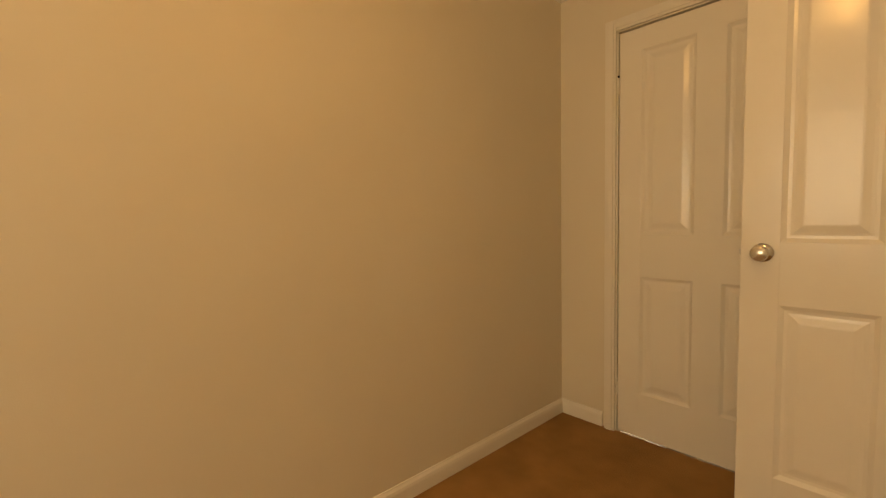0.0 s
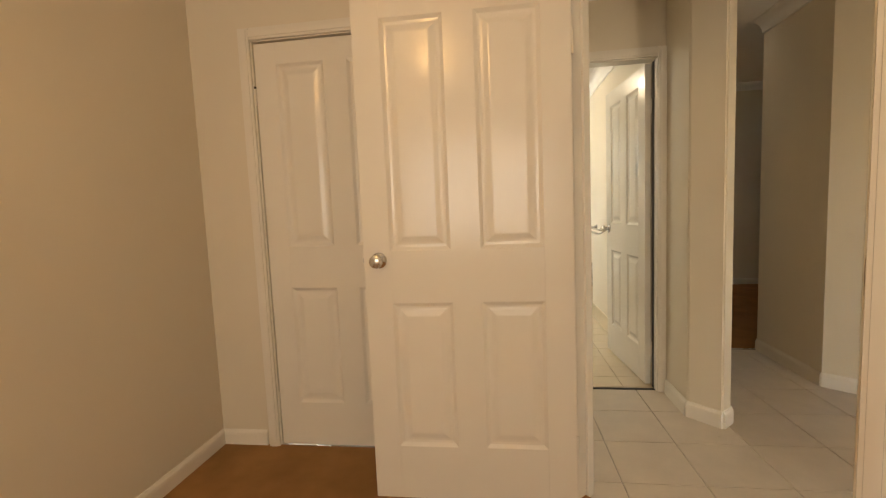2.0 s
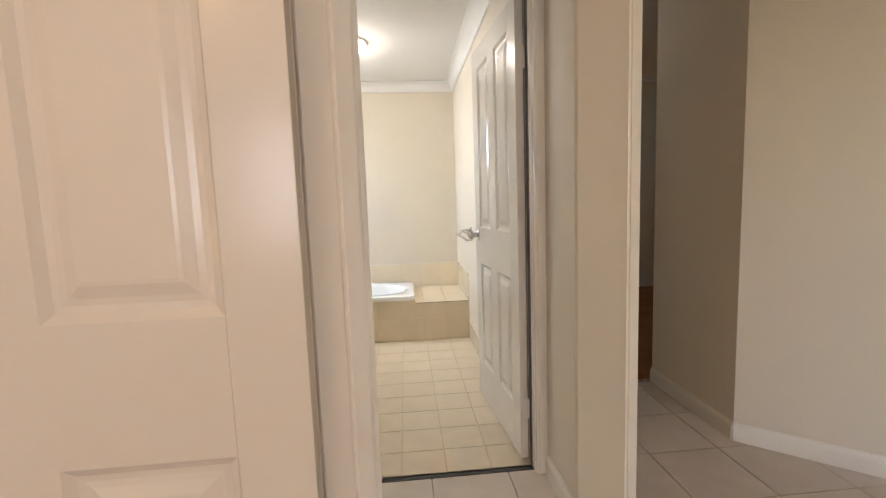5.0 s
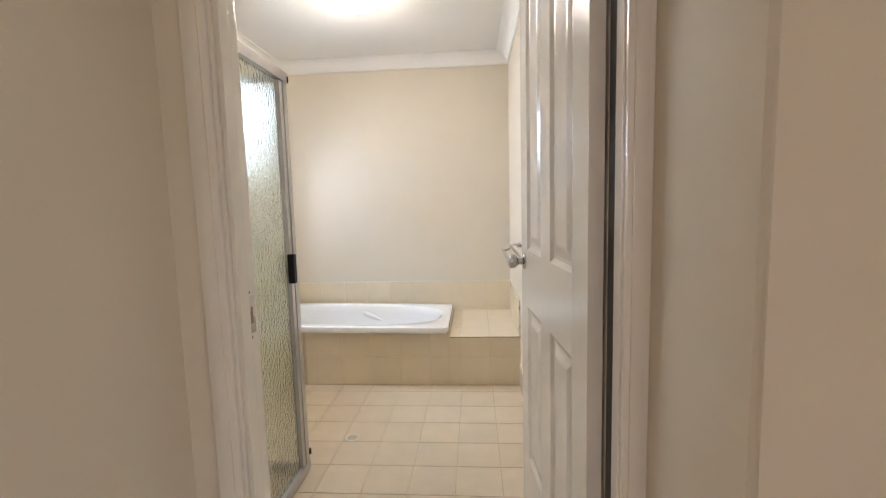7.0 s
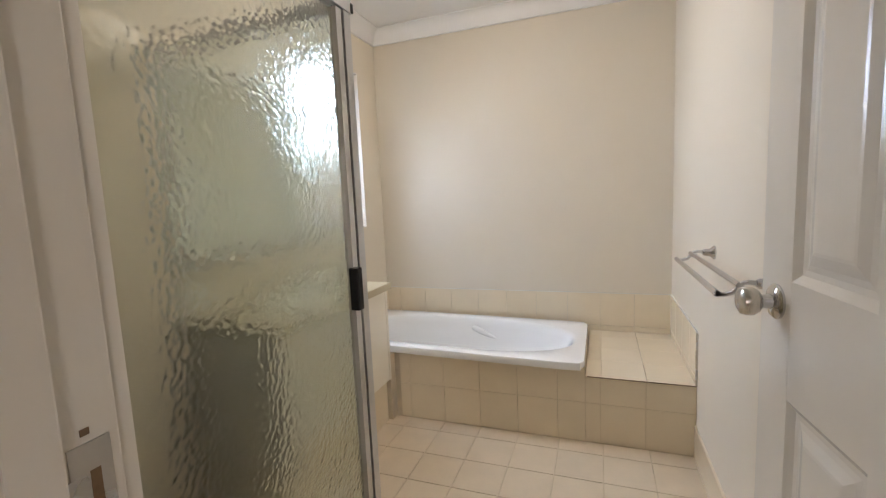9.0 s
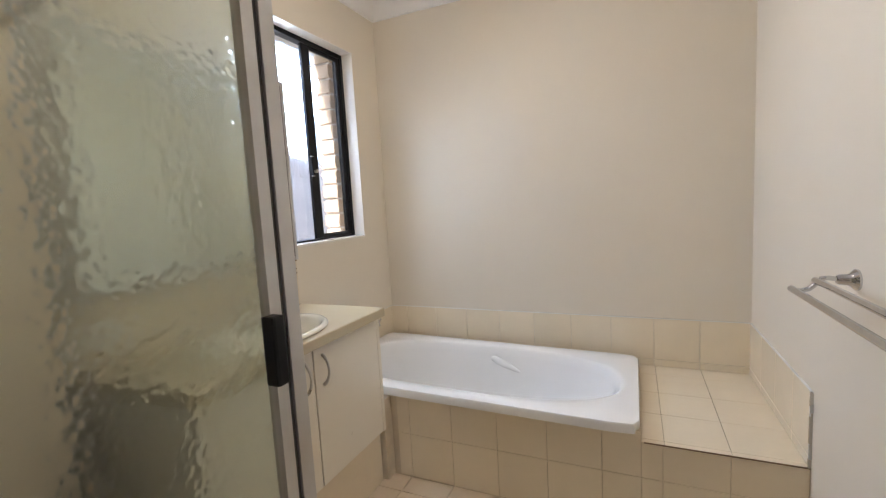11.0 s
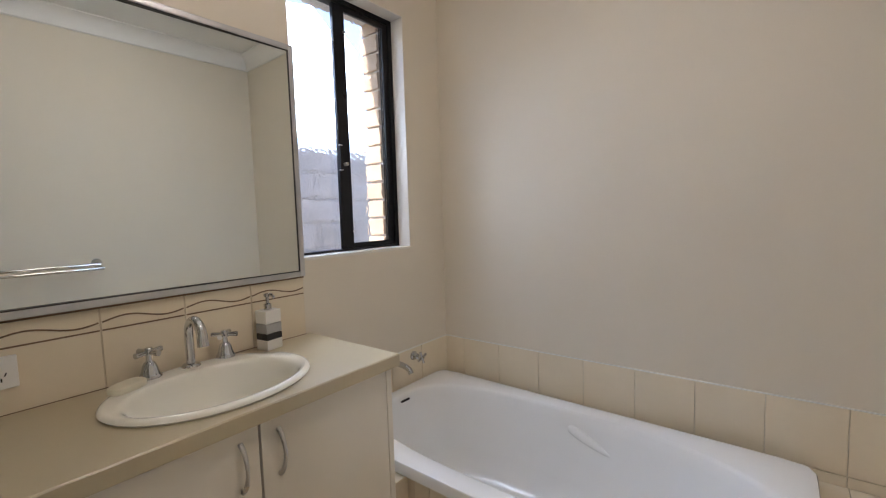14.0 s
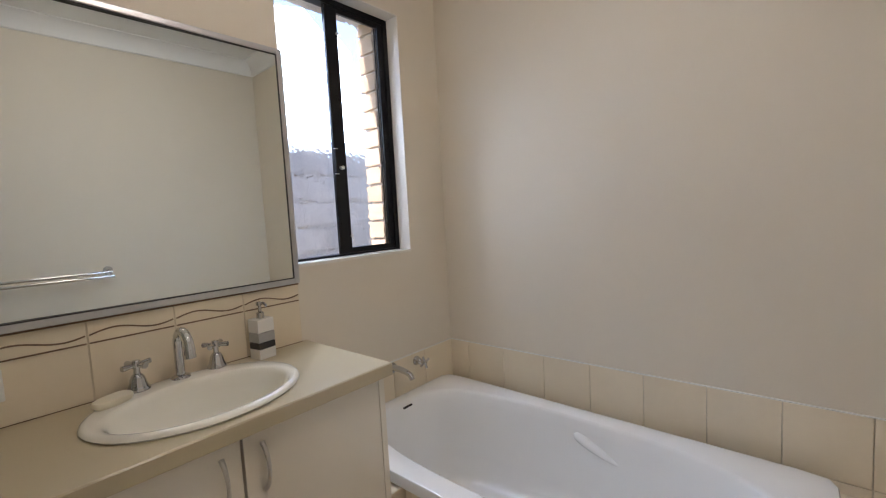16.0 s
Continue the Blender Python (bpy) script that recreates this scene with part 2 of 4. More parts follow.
def run(bm, profile, p0, p1):
    """Extrude a profile of (out from the wall to its right, height) pairs along the floor line p0 to p1."""
    p0, p1 = Vector((*p0, 0)), Vector((*p1, 0))
    d = (p1 - p0).normalized()
    out = Vector((d.y, -d.x, 0))
    rows = [[bm.verts.new(p + out * o + Vector((0, 0, z))) for o, z in profile] for p in (p0, p1)]
    n = len(profile)
    for i in range(n):
        bm.faces.new((rows[0][i], rows[0][(i + 1) % n], rows[1][(i + 1) % n], rows[1][i]))
    bm.faces.new(rows[0][::-1]), bm.faces.new(rows[1])


BASE = [(0, 0.0), (0.014, 0.0), (0.014, 0.062), (0.012, 0.074), (0.006, 0.084), (0.004, 0.090), (0, 0.090)]


def cove(top, size=0.09):
    pts = [(0, top), (0, top - size), (0.006, top - size)]
    for k in range(7):
        a = math.pi / 2 * k / 6
        pts.append((size - 0.006 - (size - 0.012) * math.cos(a) + 0.006 - 0.0, top - size + 0.004 + (size - 0.010) * math.sin(a)))
    pts.append((size, top - 0.004))
    pts.append((size, top))
    return pts


def baseboard(name, lines, material=None, profile=None, label="white gloss-painted timber skirting board"):
    for p0, p1 in lines:
        bm = bmesh.new()
        run(bm, profile or BASE, p0, p1)
        structure(name, bm, material or GLOSS, label)


def tiles(parent, name, material, u0, u1, v0, v1, du, dv, at_u, at_v, frame_m, thick=0.006, joint=0.004, keep=None):
    """Lay tiles of du by dv over a rectangle; frame_m puts (u, v, up) in place. Cut tiles at the edges."""
    cache = {}
    def cuts(a, b, d, at):
        k = math.ceil((a - at) / d - 1e-6)
        xs = [a]
        while at + k * d < b - 0.012:
            if at + k * d > a + 0.012:
                xs.append(at + k * d)
            k += 1
        return xs + [b]
    us, vs = cuts(u0, u1, du, at_u), cuts(v0, v1, dv, at_v)
    for a, b in zip(us, us[1:]):
        for c, d in zip(vs, vs[1:]):
            if keep and not keep((a + b) / 2, (c + d) / 2):
                continue
            w, h = round(b - a - joint, 4), round(d - c - joint, 4)
            if (w, h) not in cache:
                bm = bmesh.new()
                e = 0.0011
                lo = [bm.verts.new((x * w / 2, y * h / 2, 0)) for x, y in ((-1, -1), (1, -1), (1, 1), (-1, 1))]
                mid = [bm.verts.new((x * w / 2, y * h / 2, thick - e)) for x, y in ((-1, -1), (1, -1), (1, 1), (-1, 1))]
                hi = [bm.verts.new((x * (w / 2 - e), y * (h / 2 - e), thick)) for x, y in ((-1, -1), (1, -1), (1, 1), (-1, 1))]
                for r, q in ((lo, mid), (mid, hi)):
                    for i in range(4):
                        bm.faces.new((r[i], r[(i + 1) % 4], q[(i + 1) % 4], q[i]))
                bm.faces.new(hi)
                cache[w, h] = mesh(name, bm, material)
            ob = new(name, cache[w, h])
            ob.parent = parent
            ob.matrix_world = frame_m @ Matrix.Translation(((a + b) / 2, (c + d) / 2, 0))


def plane_frame(origin, u, v):
    u, v = Vector(u), Vector(v)
    w = u.cross(v)
    return Matrix(((u.x, v.x, w.x, origin[0]), (u.y, v.y, w.y, origin[1]), (u.z, v.z, w.z, origin[2]), (0, 0, 0, 1)))


# ---- plan ----
LW, RW, BW, FW = -1.432, 0.487, 4.476, 1.84      # bathroom faces: window wall, rail wall, bath wall, door wall
CEIL, HCEIL = 2.40, 2.50
HOB = 0.335
BF = 3.715                                        # front of the bath hob
BEDL, CLOS = -1.969, 0.98                         # bedroom faces
D45 = 0.461                                       # bedroom face of the splayed wall: x + y
R2 = math.sqrt(0.5)

# floors
bm = bmesh.new()
prism(bm, [(-2.1, -3.4), (0.75, -3.4), (0.75, -0.22), (-0.45, 0.98), (-2.1, 0.98)], -0.12, 0.010)
structure("floor_bedroom", bm, CARPET, "brown cut-pile carpet")
floor_hall = structure("floor_hall", slab(-0.55, 2.6, -1.3, 2.58, -0.13, -0.006), GROUT, "grey-beige ceramic floor tiles with dark grout")
floor_bath = structure("floor_bathroom", slab(-1.5, 0.60, 1.79, 4.5, -0.12, -0.005), BGROUT, "small beige ceramic floor tiles")
structure("floor_living", slab(0.6, 3.4, 2.58, 5.8, -0.12, 0.006), CARPET, "brown carpet in a dim far room")
structure("trim_threshold", slab(-0.31, 0.478, 1.768, 1.790, -0.012, 0.003, 0.001), SEAL_SHADE, "dark metal threshold strip in the bathroom doorway")
structure("trim_carpet_edge", slab(0.63, 1.61, 2.57, 2.59, -0.01, 0.009, 0.002), NICKEL, "metal carpet edge strip")

# bedroom walls
bm, _ = wall_mesh((BEDL, -3.4), (BEDL, 1.07), 0.10, -0.1, CEIL + 0.05)
structure("wall_bedroom_west", bm, PAINT, "cream painted bedroom wall")
bm, _ = wall_mesh((BEDL, CLOS), (-0.50, CLOS), 0.09, -0.1, CEIL + 0.05, [(0.309, 1.169, -0.1, 2.065)])
structure("wall_bedroom_north", bm, PAINT, "cream painted wall with a closet door")
bm, M45 = wall_mesh((-0.519, 0.98), (0.70, -0.239), 0.10, -0.1, HCEIL + 0.05, [(0.449, 1.295, -0.1, 2.07)])
structure("wall_bedroom_splay", bm, PAINT, "cream painted splayed wall with the bedroom doorway")
bm, _ = wall_mesh((0.70, -0.239), (0.70, -3.4), 0.10, -0.1, HCEIL + 0.05)
structure("wall_bedroom_east", bm, PAINT, "cream painted bedroom wall")
bm, _ = wall_mesh((0.80, -3.3), (-2.07, -3.3), 0.10, -0.1, CEIL + 0.05, [(0.6, 2.4, 0.85, 2.1)])
structure("wall_bedroom_south", bm, PAINT, "cream painted wall with the bedroom window")
bm = bmesh.new()
prism(bm, [(-2.07, -3.4), (0.75, -3.4), (0.75, -0.22), (-0.47, 1.0), (-2.07, 1.0)], CEIL, CEIL + 0.05)
structure("ceiling_bedroom", bm, WHITE, "white plasterboard ceiling")
structure("wall_closet_back", slab(-2.07, -0.53, 1.65, 1.74, -0.1, CEIL + 0.05), PAINT, "plain closet back wall")

# hall walls
structure("wall_hall_west", slab(-0.53, -0.43, 1.035, 1.75, -0.1, HCEIL + 0.05), PAINT, "cream painted hall wall")
bm, _ = wall_mesh((-1.55, 1.75), (0.528, 1.75), 0.09, -0.1, HCEIL + 0.05, [(1.221, 2.047, -0.1, 2.065)])
structure("wall_bathroom_south", bm, PAINT, "cream painted wall with the bathroom doorway")
bm = bmesh.new()
prism(bm, [(0.531, 1.76), (0.531, 1.422), (0.653, 1.29), (0.728, 1.362), (0.632, 1.462), (0.632, 1.76)], -0.1, HCEIL + 0.05)
bmesh.ops.bevel(bm, geom=[e for e in bm.edges if abs(e.verts[0].co.z - e.verts[1].co.z) > 1], offset=0.008, segments=3, affect="EDGES")
structure("wall_hall_stub", bm, PAINT, "cream painted wall end with rounded corners", True)
structure("wall_bathroom_east", slab(RW, 0.632, 1.76, 5.8, -0.1, 2.75), PAINT, "cream painted bathroom wall")
bm = bmesh.new()
prism(bm, [(1.51, 2.58), (1.50, 1.865), (2.40, 1.06), (2.50, 1.14), (1.61, 1.965), (1.61, 2.58)], -0.1, HCEIL + 0.05)
structure("wall_hall_north", bm, PAINT, "cream painted splayed hall corner")
structure("wall_hall_east", slab(2.40, 2.50, -1.3, 1.14, -0.1, HCEIL + 0.05), PAINT, "cream painted hall wall")
bm, _ = wall_mesh((2.50, -1.2), (0.80, -1.2), 0.10, -0.1, HCEIL + 0.05, [(0.15, 0.82, 0.20, 2.10)])
structure("wall_hall_south", bm, PAINT, "cream painted hall wall with a tall window")
# unseen slab, added only to block sun through the hall opening
structure("roof_porch", slab(0.60, 3.40, -3.4, -1.3, HCEIL, HCEIL + 0.10), WHITE, "unseen slab added to keep the sun out of the hall window")
structure("ceiling_hall", slab(-0.53, 2.6, -1.3, 2.58, HCEIL, HCEIL + 0.05), WHITE, "white plasterboard ceiling")
structure("ceiling_living", slab(0.6, 3.4, 2.58, 5.8, 2.72, 2.77), WHITE, "white plasterboard ceiling of a dim room")
structure("wall_living_north", slab(0.632, 3.4, 5.40, 5.50, -0.1, 2.75), PAINT, "cream painted wall in a dim far room")
bm, _ = wall_mesh((3.3, 5.40), (3.3, 2.48), 0.10, -0.1, 2.75)
structure("wall_living_east", bm, PAINT, "plain wall")
structure("wall_living_south", slab(1.61, 3.3, 2.48, 2.58, -0.1, 2.75), PAINT, "plain wall")

# bathroom walls
bm, _ = wall_mesh((LW, 1.75), (LW, 4.58), 0.11, -0.1, CEIL + 0.05, [(1.905, 2.482, 1.045, 2.068)])
structure("wall_bathroom_west", bm, PAINT, "cream painted wall with the bathroom window")
structure("wall_bathroom_north", slab(-1.53, 0.632, BW, BW + 0.1, -0.1, CEIL + 0.05), PAINT, "cream painted wall behind the bath")
structure("ceiling_bathroom", slab(-1.53, 0.60, 1.80, 4.55, CEIL, CEIL + 0.05), WHITE, "white plasterboard ceiling")

for name, top, lines in (
        ("trim_cornice_bathroom", CEIL, [((LW, FW), (LW, BW)), ((LW, BW), (RW, BW)), ((RW, BW), (RW, FW)), ((RW, FW), (LW, FW))]),
        ("trim_cornice_bedroom", CEIL, [((BEDL, -3.3), (BEDL, CLOS)), ((BEDL, CLOS), (-0.519, CLOS)), ((-0.519, CLOS), (0.70, -0.239)),
                                        ((0.70, -0.239), (0.70, -3.3)), ((0.70, -3.3), (BEDL, -3.3))]),
        ("trim_cornice_hall", HCEIL, [((-0.43, 1.05), (-0.43, 1.75)), ((-0.43, 1.75), (0.531, 1.75)), ((0.531, 1.75), (0.531, 1.422)),
                                      ((0.531, 1.422), (0.653, 1.29)), ((1.51, 2.58), (1.50, 1.865)), ((1.50, 1.865), (2.40, 1.06)),
                                      ((0.653, 1.29), (0.728, 1.362))]),
        ("trim_cornice_living", 2.72, [((0.632, 5.40), (3.3, 5.40))])):
    bm = bmesh.new()
    for p0, p1 in lines:
        run(bm, cove(top), p0, p1)
    structure(name, bm, WHITE, "white coved plaster cornice", True)

baseboard("baseboard_bedroom", [((BEDL, -3.3), (BEDL, CLOS)), ((BEDL, CLOS), (-1.715, CLOS)), ((-0.745, CLOS), (-0.53, CLOS)),
                                ((0.452, 0.009), (0.70, -0.239)), ((0.70, -0.239), (0.70, -3.3))])
baseboard("baseboard_hall", [((-0.43, 1.05), (-0.43, 1.75)), ((0.531, 1.73), (0.531, 1.422)),
                             ((0.531, 1.422), (0.653, 1.29)), ((0.653, 1.29), (0.728, 1.362)), ((1.51, 2.58), (1.50, 1.865)), ((1.50, 1.865), (2.40, 1.06)),
                             ((0.632, 5.40), (3.3, 5.40))])


# ---- doors ----
def doorway(name, m, width, thick, height=2.05, label="white gloss-painted door frame", aw=0.057, rebate=0.0):
    """Linings, stops and architraves; m: x along the opening from its start, y through the wall, z up."""
    fr = thing(name, m, label, "door frame", kind="structure")
    for a, b, y1 in ((-0.019, 0.0, thick + 0.001), (width, width + 0.019, rebate or thick + 0.001)):
        bm = bmesh.new()
        box(bm, a, b, -0.001, y1, -0.01, height, 0.002)
        part("jamb", bm, GLOSS, fr)
    bm = bmesh.new()
    box(bm, -0.019, width + 0.019, -0.001, thick + 0.001, height, height + 0.019, 0.002)
    part("head", bm, GLOSS, fr)
    for y0, y1, s in ((-0.018, -0.0015, -1), (thick + 0.0015, thick + 0.018, 1)):
        for a, b in ((-0.005 - aw, -0.005), (width + 0.003, width + 0.003 + aw)):
            bm = bmesh.new()
            box(bm, a, b, y0, y1, 0.002, height + 0.062, 0.005)
            box(bm, a + 0.012, b - 0.012, *((y0 - 0.004, y0 + 0.004) if s < 0 else (y1 - 0.004, y1 + 0.004)), 0.004, height + 0.050, 0.0035)
            part("architrave", bm, GLOSS, fr, smooth=True)
        bm = bmesh.new()
        box(bm, -0.0045, width + 0.0045, y0, y1, height + 0.005, height + 0.062, 0.005)
        box(bm, -0.004, width + 0.004, *((y0 - 0.004, y0 + 0.004) if s < 0 else (y1 - 0.004, y1 + 0.004)), height + 0.017, height + 0.050, 0.0035)
        part("architrave", bm, GLOSS, fr, smooth=True)
    return fr


def stops(fr, width, y0, y1, height=2.05, deep=0.012):
    for a, b in ((0.0005, 0.012), (width - deep, width - 0.0005)):
        bm = bmesh.new()
        box(bm, a, b, y0, y1, 0.0, height - 0.0005, 0.002)
        part("stop", bm, GLOSS, fr)
    bm = bmesh.new()
    box(bm, 0.012, width - deep, y0, y1, height - 0.012, height - 0.0005, 0.002)
    part("stop", bm, GLOSS, fr)


def panel_mesh(w, h, t):
    """A moulded raised panel, the same on both faces, centred on its own middle."""
    bm = bmesh.new()
    steps = ((0.0, 0.0), (0.006, 0.004), (0.014, 0.009), (0.024, 0.010), (0.034, 0.0085), (0.052, 0.003), (0.058, 0.0022))
    for s in (-1, 1):
        loops = []
        for inset, deep in steps:
            a, b, y = w / 2 - inset, h / 2 - inset, s * (t / 2 - deep)
            loops.append([bm.verts.new((x * a, y, z * b)) for x, z in ((-1, -1), (1, -1), (1, 1), (-1, 1))])
        for p, q in zip(loops, loops[1:]):
            for i in range(4):
                bm.faces.new((p[i], p[(i + 1) % 4], q[(i + 1) % 4], q[i]))
        bm.faces.new(loops[-1])
    return bm


def knob_part(parent, x, z, y, s, material, knob_label):
    """A round knob on a rose; s: the side of the leaf it is on."""
    turn = Matrix.Translation((x, y, z)) @ Matrix.Rotation(radians(-90 if s > 0 else 90), 4, "X")
    bm = bmesh.new()
    lathe(bm, [(0.032, 0.0), (0.032, 0.004), (0.028, 0.008), (0.014, 0.011), (0.012, 0.030)], turn, 24)
    rose = part("rose", bm, CHROME, parent, "polished chrome rose", True)
    bm = bmesh.new()
    lathe(bm, [(0.013, 0.026), (0.021, 0.031), (0.0265, 0.040), (0.0265, 0.050), (0.024, 0.058), (0.016, 0.0625), (0.0, 0.0635)], turn, 24)
    part("knob", bm, material, parent, knob_label, True)
    return rose


def leaf(name, m, width, label, height=2.035, t=0.035, knobs=(), hinges=True, stile=0.11):
    """A four-panel door; local x from the hinge edge to the lock edge, y through the leaf, z up."""
    door = thing(name, m, label, "door", kind="structure")
    mid = 0.115
    pw = (width - 2 * stile - mid) / 2
    cols = (stile, stile + pw + mid)
    rows_z = ((0.225, 0.825), (1.035, 1.925))
    pieces = [("stile", 0, stile, 0, height), ("stile", width - stile, width, 0, height)]
    pieces += [("rail", stile, width - stile, a, b) for a, b in ((0, 0.225), (0.825, 1.035), (1.925, height))]
    pieces += [("mullion", stile + pw, stile + pw + mid, a, b) for a, b in rows_z]
    for word, x0, x1, z0, z1 in pieces:
        bm = bmesh.new()
        box(bm, x0, x1, -t / 2, t / 2, z0, z1, 0.0015 if word == "stile" else 0)
        part(word, bm, GLOSS, door)
    for a, b in rows_z:
        data = mesh("panel", panel_mesh(pw, b - a, t), GLOSS)
        for c in cols:
            ob = new("panel", data)
            ob.parent = door
            ob.location = (c + pw / 2, 0, (a + b) / 2)
    for z, s, material, text in knobs:
        knob_part(door, width - 0.062, z, s * t / 2, s, material, text)
    if knobs:
        bm = bmesh.new()
        box(bm, width - 0.0005, width + 0.001, -0.011, 0.011, 0.955, 1.045, 0.0004)
        box(bm, width, width + 0.009, -0.006, 0.006, 0.99, 1.01, 0.002)
        part("latch", bm, NICKEL, door, "steel latch plate")
    if hinges:
        for z in (0.24, 1.78):
            bm = bmesh.new()
            sweep(bm, [(-0.004, hinges * (t / 2 + 0.003), z - 0.045), (-0.004, hinges * (t / 2 + 0.003), z + 0.045)], 0.0055, 8)
            box(bm, -0.0015, 0.0005, -t / 2 + 0.002, t / 2, z - 0.045, z + 0.045)
            part("hinge", bm, GLOSS, door, "painted butt hinge")
    return door


# bathroom doorway: opening from x -0.31 to 0.478
BDOOR = Matrix.Translation((-0.31, 1.75, 0))
fr = doorway("door_frame_bathroom", BDOOR, 0.788, 0.09, aw=0.05, rebate=0.040)
# dark strip: the shade of the slot behind the hinge, put into colour
bm = bmesh.new()
box(bm, 0.7885, 0.7965, 0.041, 0.080, 0.0, 2.05)
part("rebate_shade", bm, SEAL_SHADE, fr, "dark strip that paints the shade in the hinge gap")
bm = bmesh.new()
box(bm, 0.0005, 0.012, 0.008, 0.044, 0.0, 2.0495, 0.002)
part("stop", bm, GLOSS, fr)
bm = bmesh.new()
box(bm, 0.0003, 0.002, 0.050, 0.082, 0.945, 1.030, 0.0005)
box(bm, 0.001, 0.0028, 0.046, 0.056, 0.970, 1.005, 0.0005)
plate = part("strike_plate", bm, NICKEL, fr, "worn steel strike plate")
bm = bmesh.new()
box(bm, 0.0018, 0.0024, 0.064, 0.072, 0.968, 1.006)
part("latch_hole", bm, BROWN, plate, "dark latch hole")
for z in (0.936, 1.039):
    bm = bmesh.new()
    box(bm, 0.0003, 0.0012, 0.061, 0.068, z - 0.003, z + 0.003, 0.0003)
    part("screw_slot", bm, BROWN, fr, "dark screw recess")
KNOB = mat("satin_pearl_knob", (0.62, 0.58, 0.52), 0.22, 0.75, var=0.03, scale=30, fine=120, bump=0.0)
leaf("door_bathroom", pose(0.457, 1.842, 0.012, 0, 0, 94.6), 0.755,
     "open white four-panel bathroom door with round satin knob", knobs=((0.99, 1, KNOB, "round satin knob"), (0.99, -1, KNOB, "round satin knob")), hinges=-1)
# bedroom doorway in the splayed wall
fr = doorway("door_frame_bedroom", M45 @ Matrix.Translation((0.468, 0, 0)), 0.808, 0.10)
stops(fr, 0.808, 0.052, 0.088)
bm = bmesh.new()
box(bm, 0.806, 0.8077, 0.008, 0.034, 0.955, 1.045, 0.0005)
box(bm, 0.805, 0.8070, 0.012, 0.024, 0.985, 1.015, 0.0005)
part("strike_plate", bm, BROWN, fr, "dark bronze strike plate")
leaf("door_bedroom", pose(-0.196, 0.634, 0.012, 0, 0, 180.5), 0.82,
     "open white four-panel bedroom door with round chrome knob", knobs=((1.0, 1, KNOB, "round satin knob"), (1.0, -1, KNOB, "round satin knob")), hinges=1)
# closet door, shut
fr = doorway("door_frame_closet", Matrix.Translation((-1.64, CLOS, 0)), 0.82, 0.09)
stops(fr, 0.82, 0.046, 0.082)
leaf("door_closet", pose(-1.636, CLOS + 0.024, 0.014, 0, 0, 0), 0.812, "shut white four-panel closet door", height=2.028, hinges=-1)
bm = bmesh.new()
lathe(bm, [(0.0, 0.0), (0.005, 0.001), (0.006, 0.008), (0.0, 0.012)], Matrix.Translation((0.004, -0.004, 1.83)), 10)
part("hinge_pin", bm, PLASTIC, fr, "dark hinge pin")


# ---- bathroom fittings ----
# bath hob: three carcass blocks around the tub, tiled in front and on top
bm = bmesh.new()
box(bm, LW, RW, BF + 0.006, 3.76, -0.01, HOB - 0.006)
box(bm, LW, 0.012, BF + 0.006, 3.73, HOB - 0.006, HOB + 0.036)
box(bm, LW, 0.012, 4.405, 4.42, HOB - 0.006, HOB + 0.036)
box(bm, 0.004, 0.012, 3.73, 4.405, HOB - 0.006, HOB + 0.036)
box(bm, 0.045, RW, 3.76, BW, -0.01, HOB - 0.006)
box(bm, LW, 0.045, 4.40, BW, -0.01, HOB - 0.006)
hob = tagged(part("bath_hob", bm, BGROUT, None, "beige tiled hob around the bath"), category="bath hob", kind="structure")
tiles(hob, "tile", WTILE, 0.012, RW, 0.0, HOB - 0.002, 0.2, 0.2, 0.08, 0.0, plane_frame((0, BF + 0.006, 0), (1, 0, 0), (0, 0, 1)), joint=0.0014)
tiles(hob, "tile", WTILE, LW + 0.45, 0.012, 0.0, HOB + 0.036, 0.2, 0.2, 0.08, 0.0, plane_frame((0, BF + 0.006, 0), (1, 0, 0), (0, 0, 1)), joint=0.0014)
tiles(hob, "tile", WTILE, 0.012, RW, BF, BW, 0.2, 0.205, 0.085, 3.945, plane_frame((0, 0, HOB - 0.006), (1, 0, 0), (0, 1, 0)), joint=0.0014)
# splash row on three walls, above a narrow cut strip
SP = 0.245
tiles(hob, "tile", WTILE, LW, RW, HOB, HOB + SP, 0.2, 0.6, 0.08, HOB + 0.036, plane_frame((0, BW, 0), (1, 0, 0), (0, 0, 1)), joint=0.0024)
tiles(hob, "tile", WTILE, -BW, -BF, HOB, HOB + SP, 0.2, 0.6, -BW, HOB + 0.036, plane_frame((RW, 0, 0), (0, -1, 0), (0, 0, 1)), joint=0.0024)
tiles(hob, "tile", WTILE, 3.70, BW, HOB, HOB + SP, 0.2, 0.6, BW, HOB, plane_frame((LW, 0, 0), (0, 1, 0), (0, 0, 1)), joint=0.0024)
# pale strips paint the light that the top edges of the tiles catch
for x0, x1, y0, y1 in ((LW + 0.007, RW - 0.007, BW - 0.0068, BW), (LW, LW + 0.0068, 3.70, BW - 0.007), (RW - 0.0068, RW, BF, BW - 0.007)):
    structure("trim_tile_top", slab(x0, x1, y0, y1, HOB + SP - 0.001, HOB + SP + 0.003, 0.0008), STONE_W, "pale strip painting the light caught by the splash tiles' top edge")
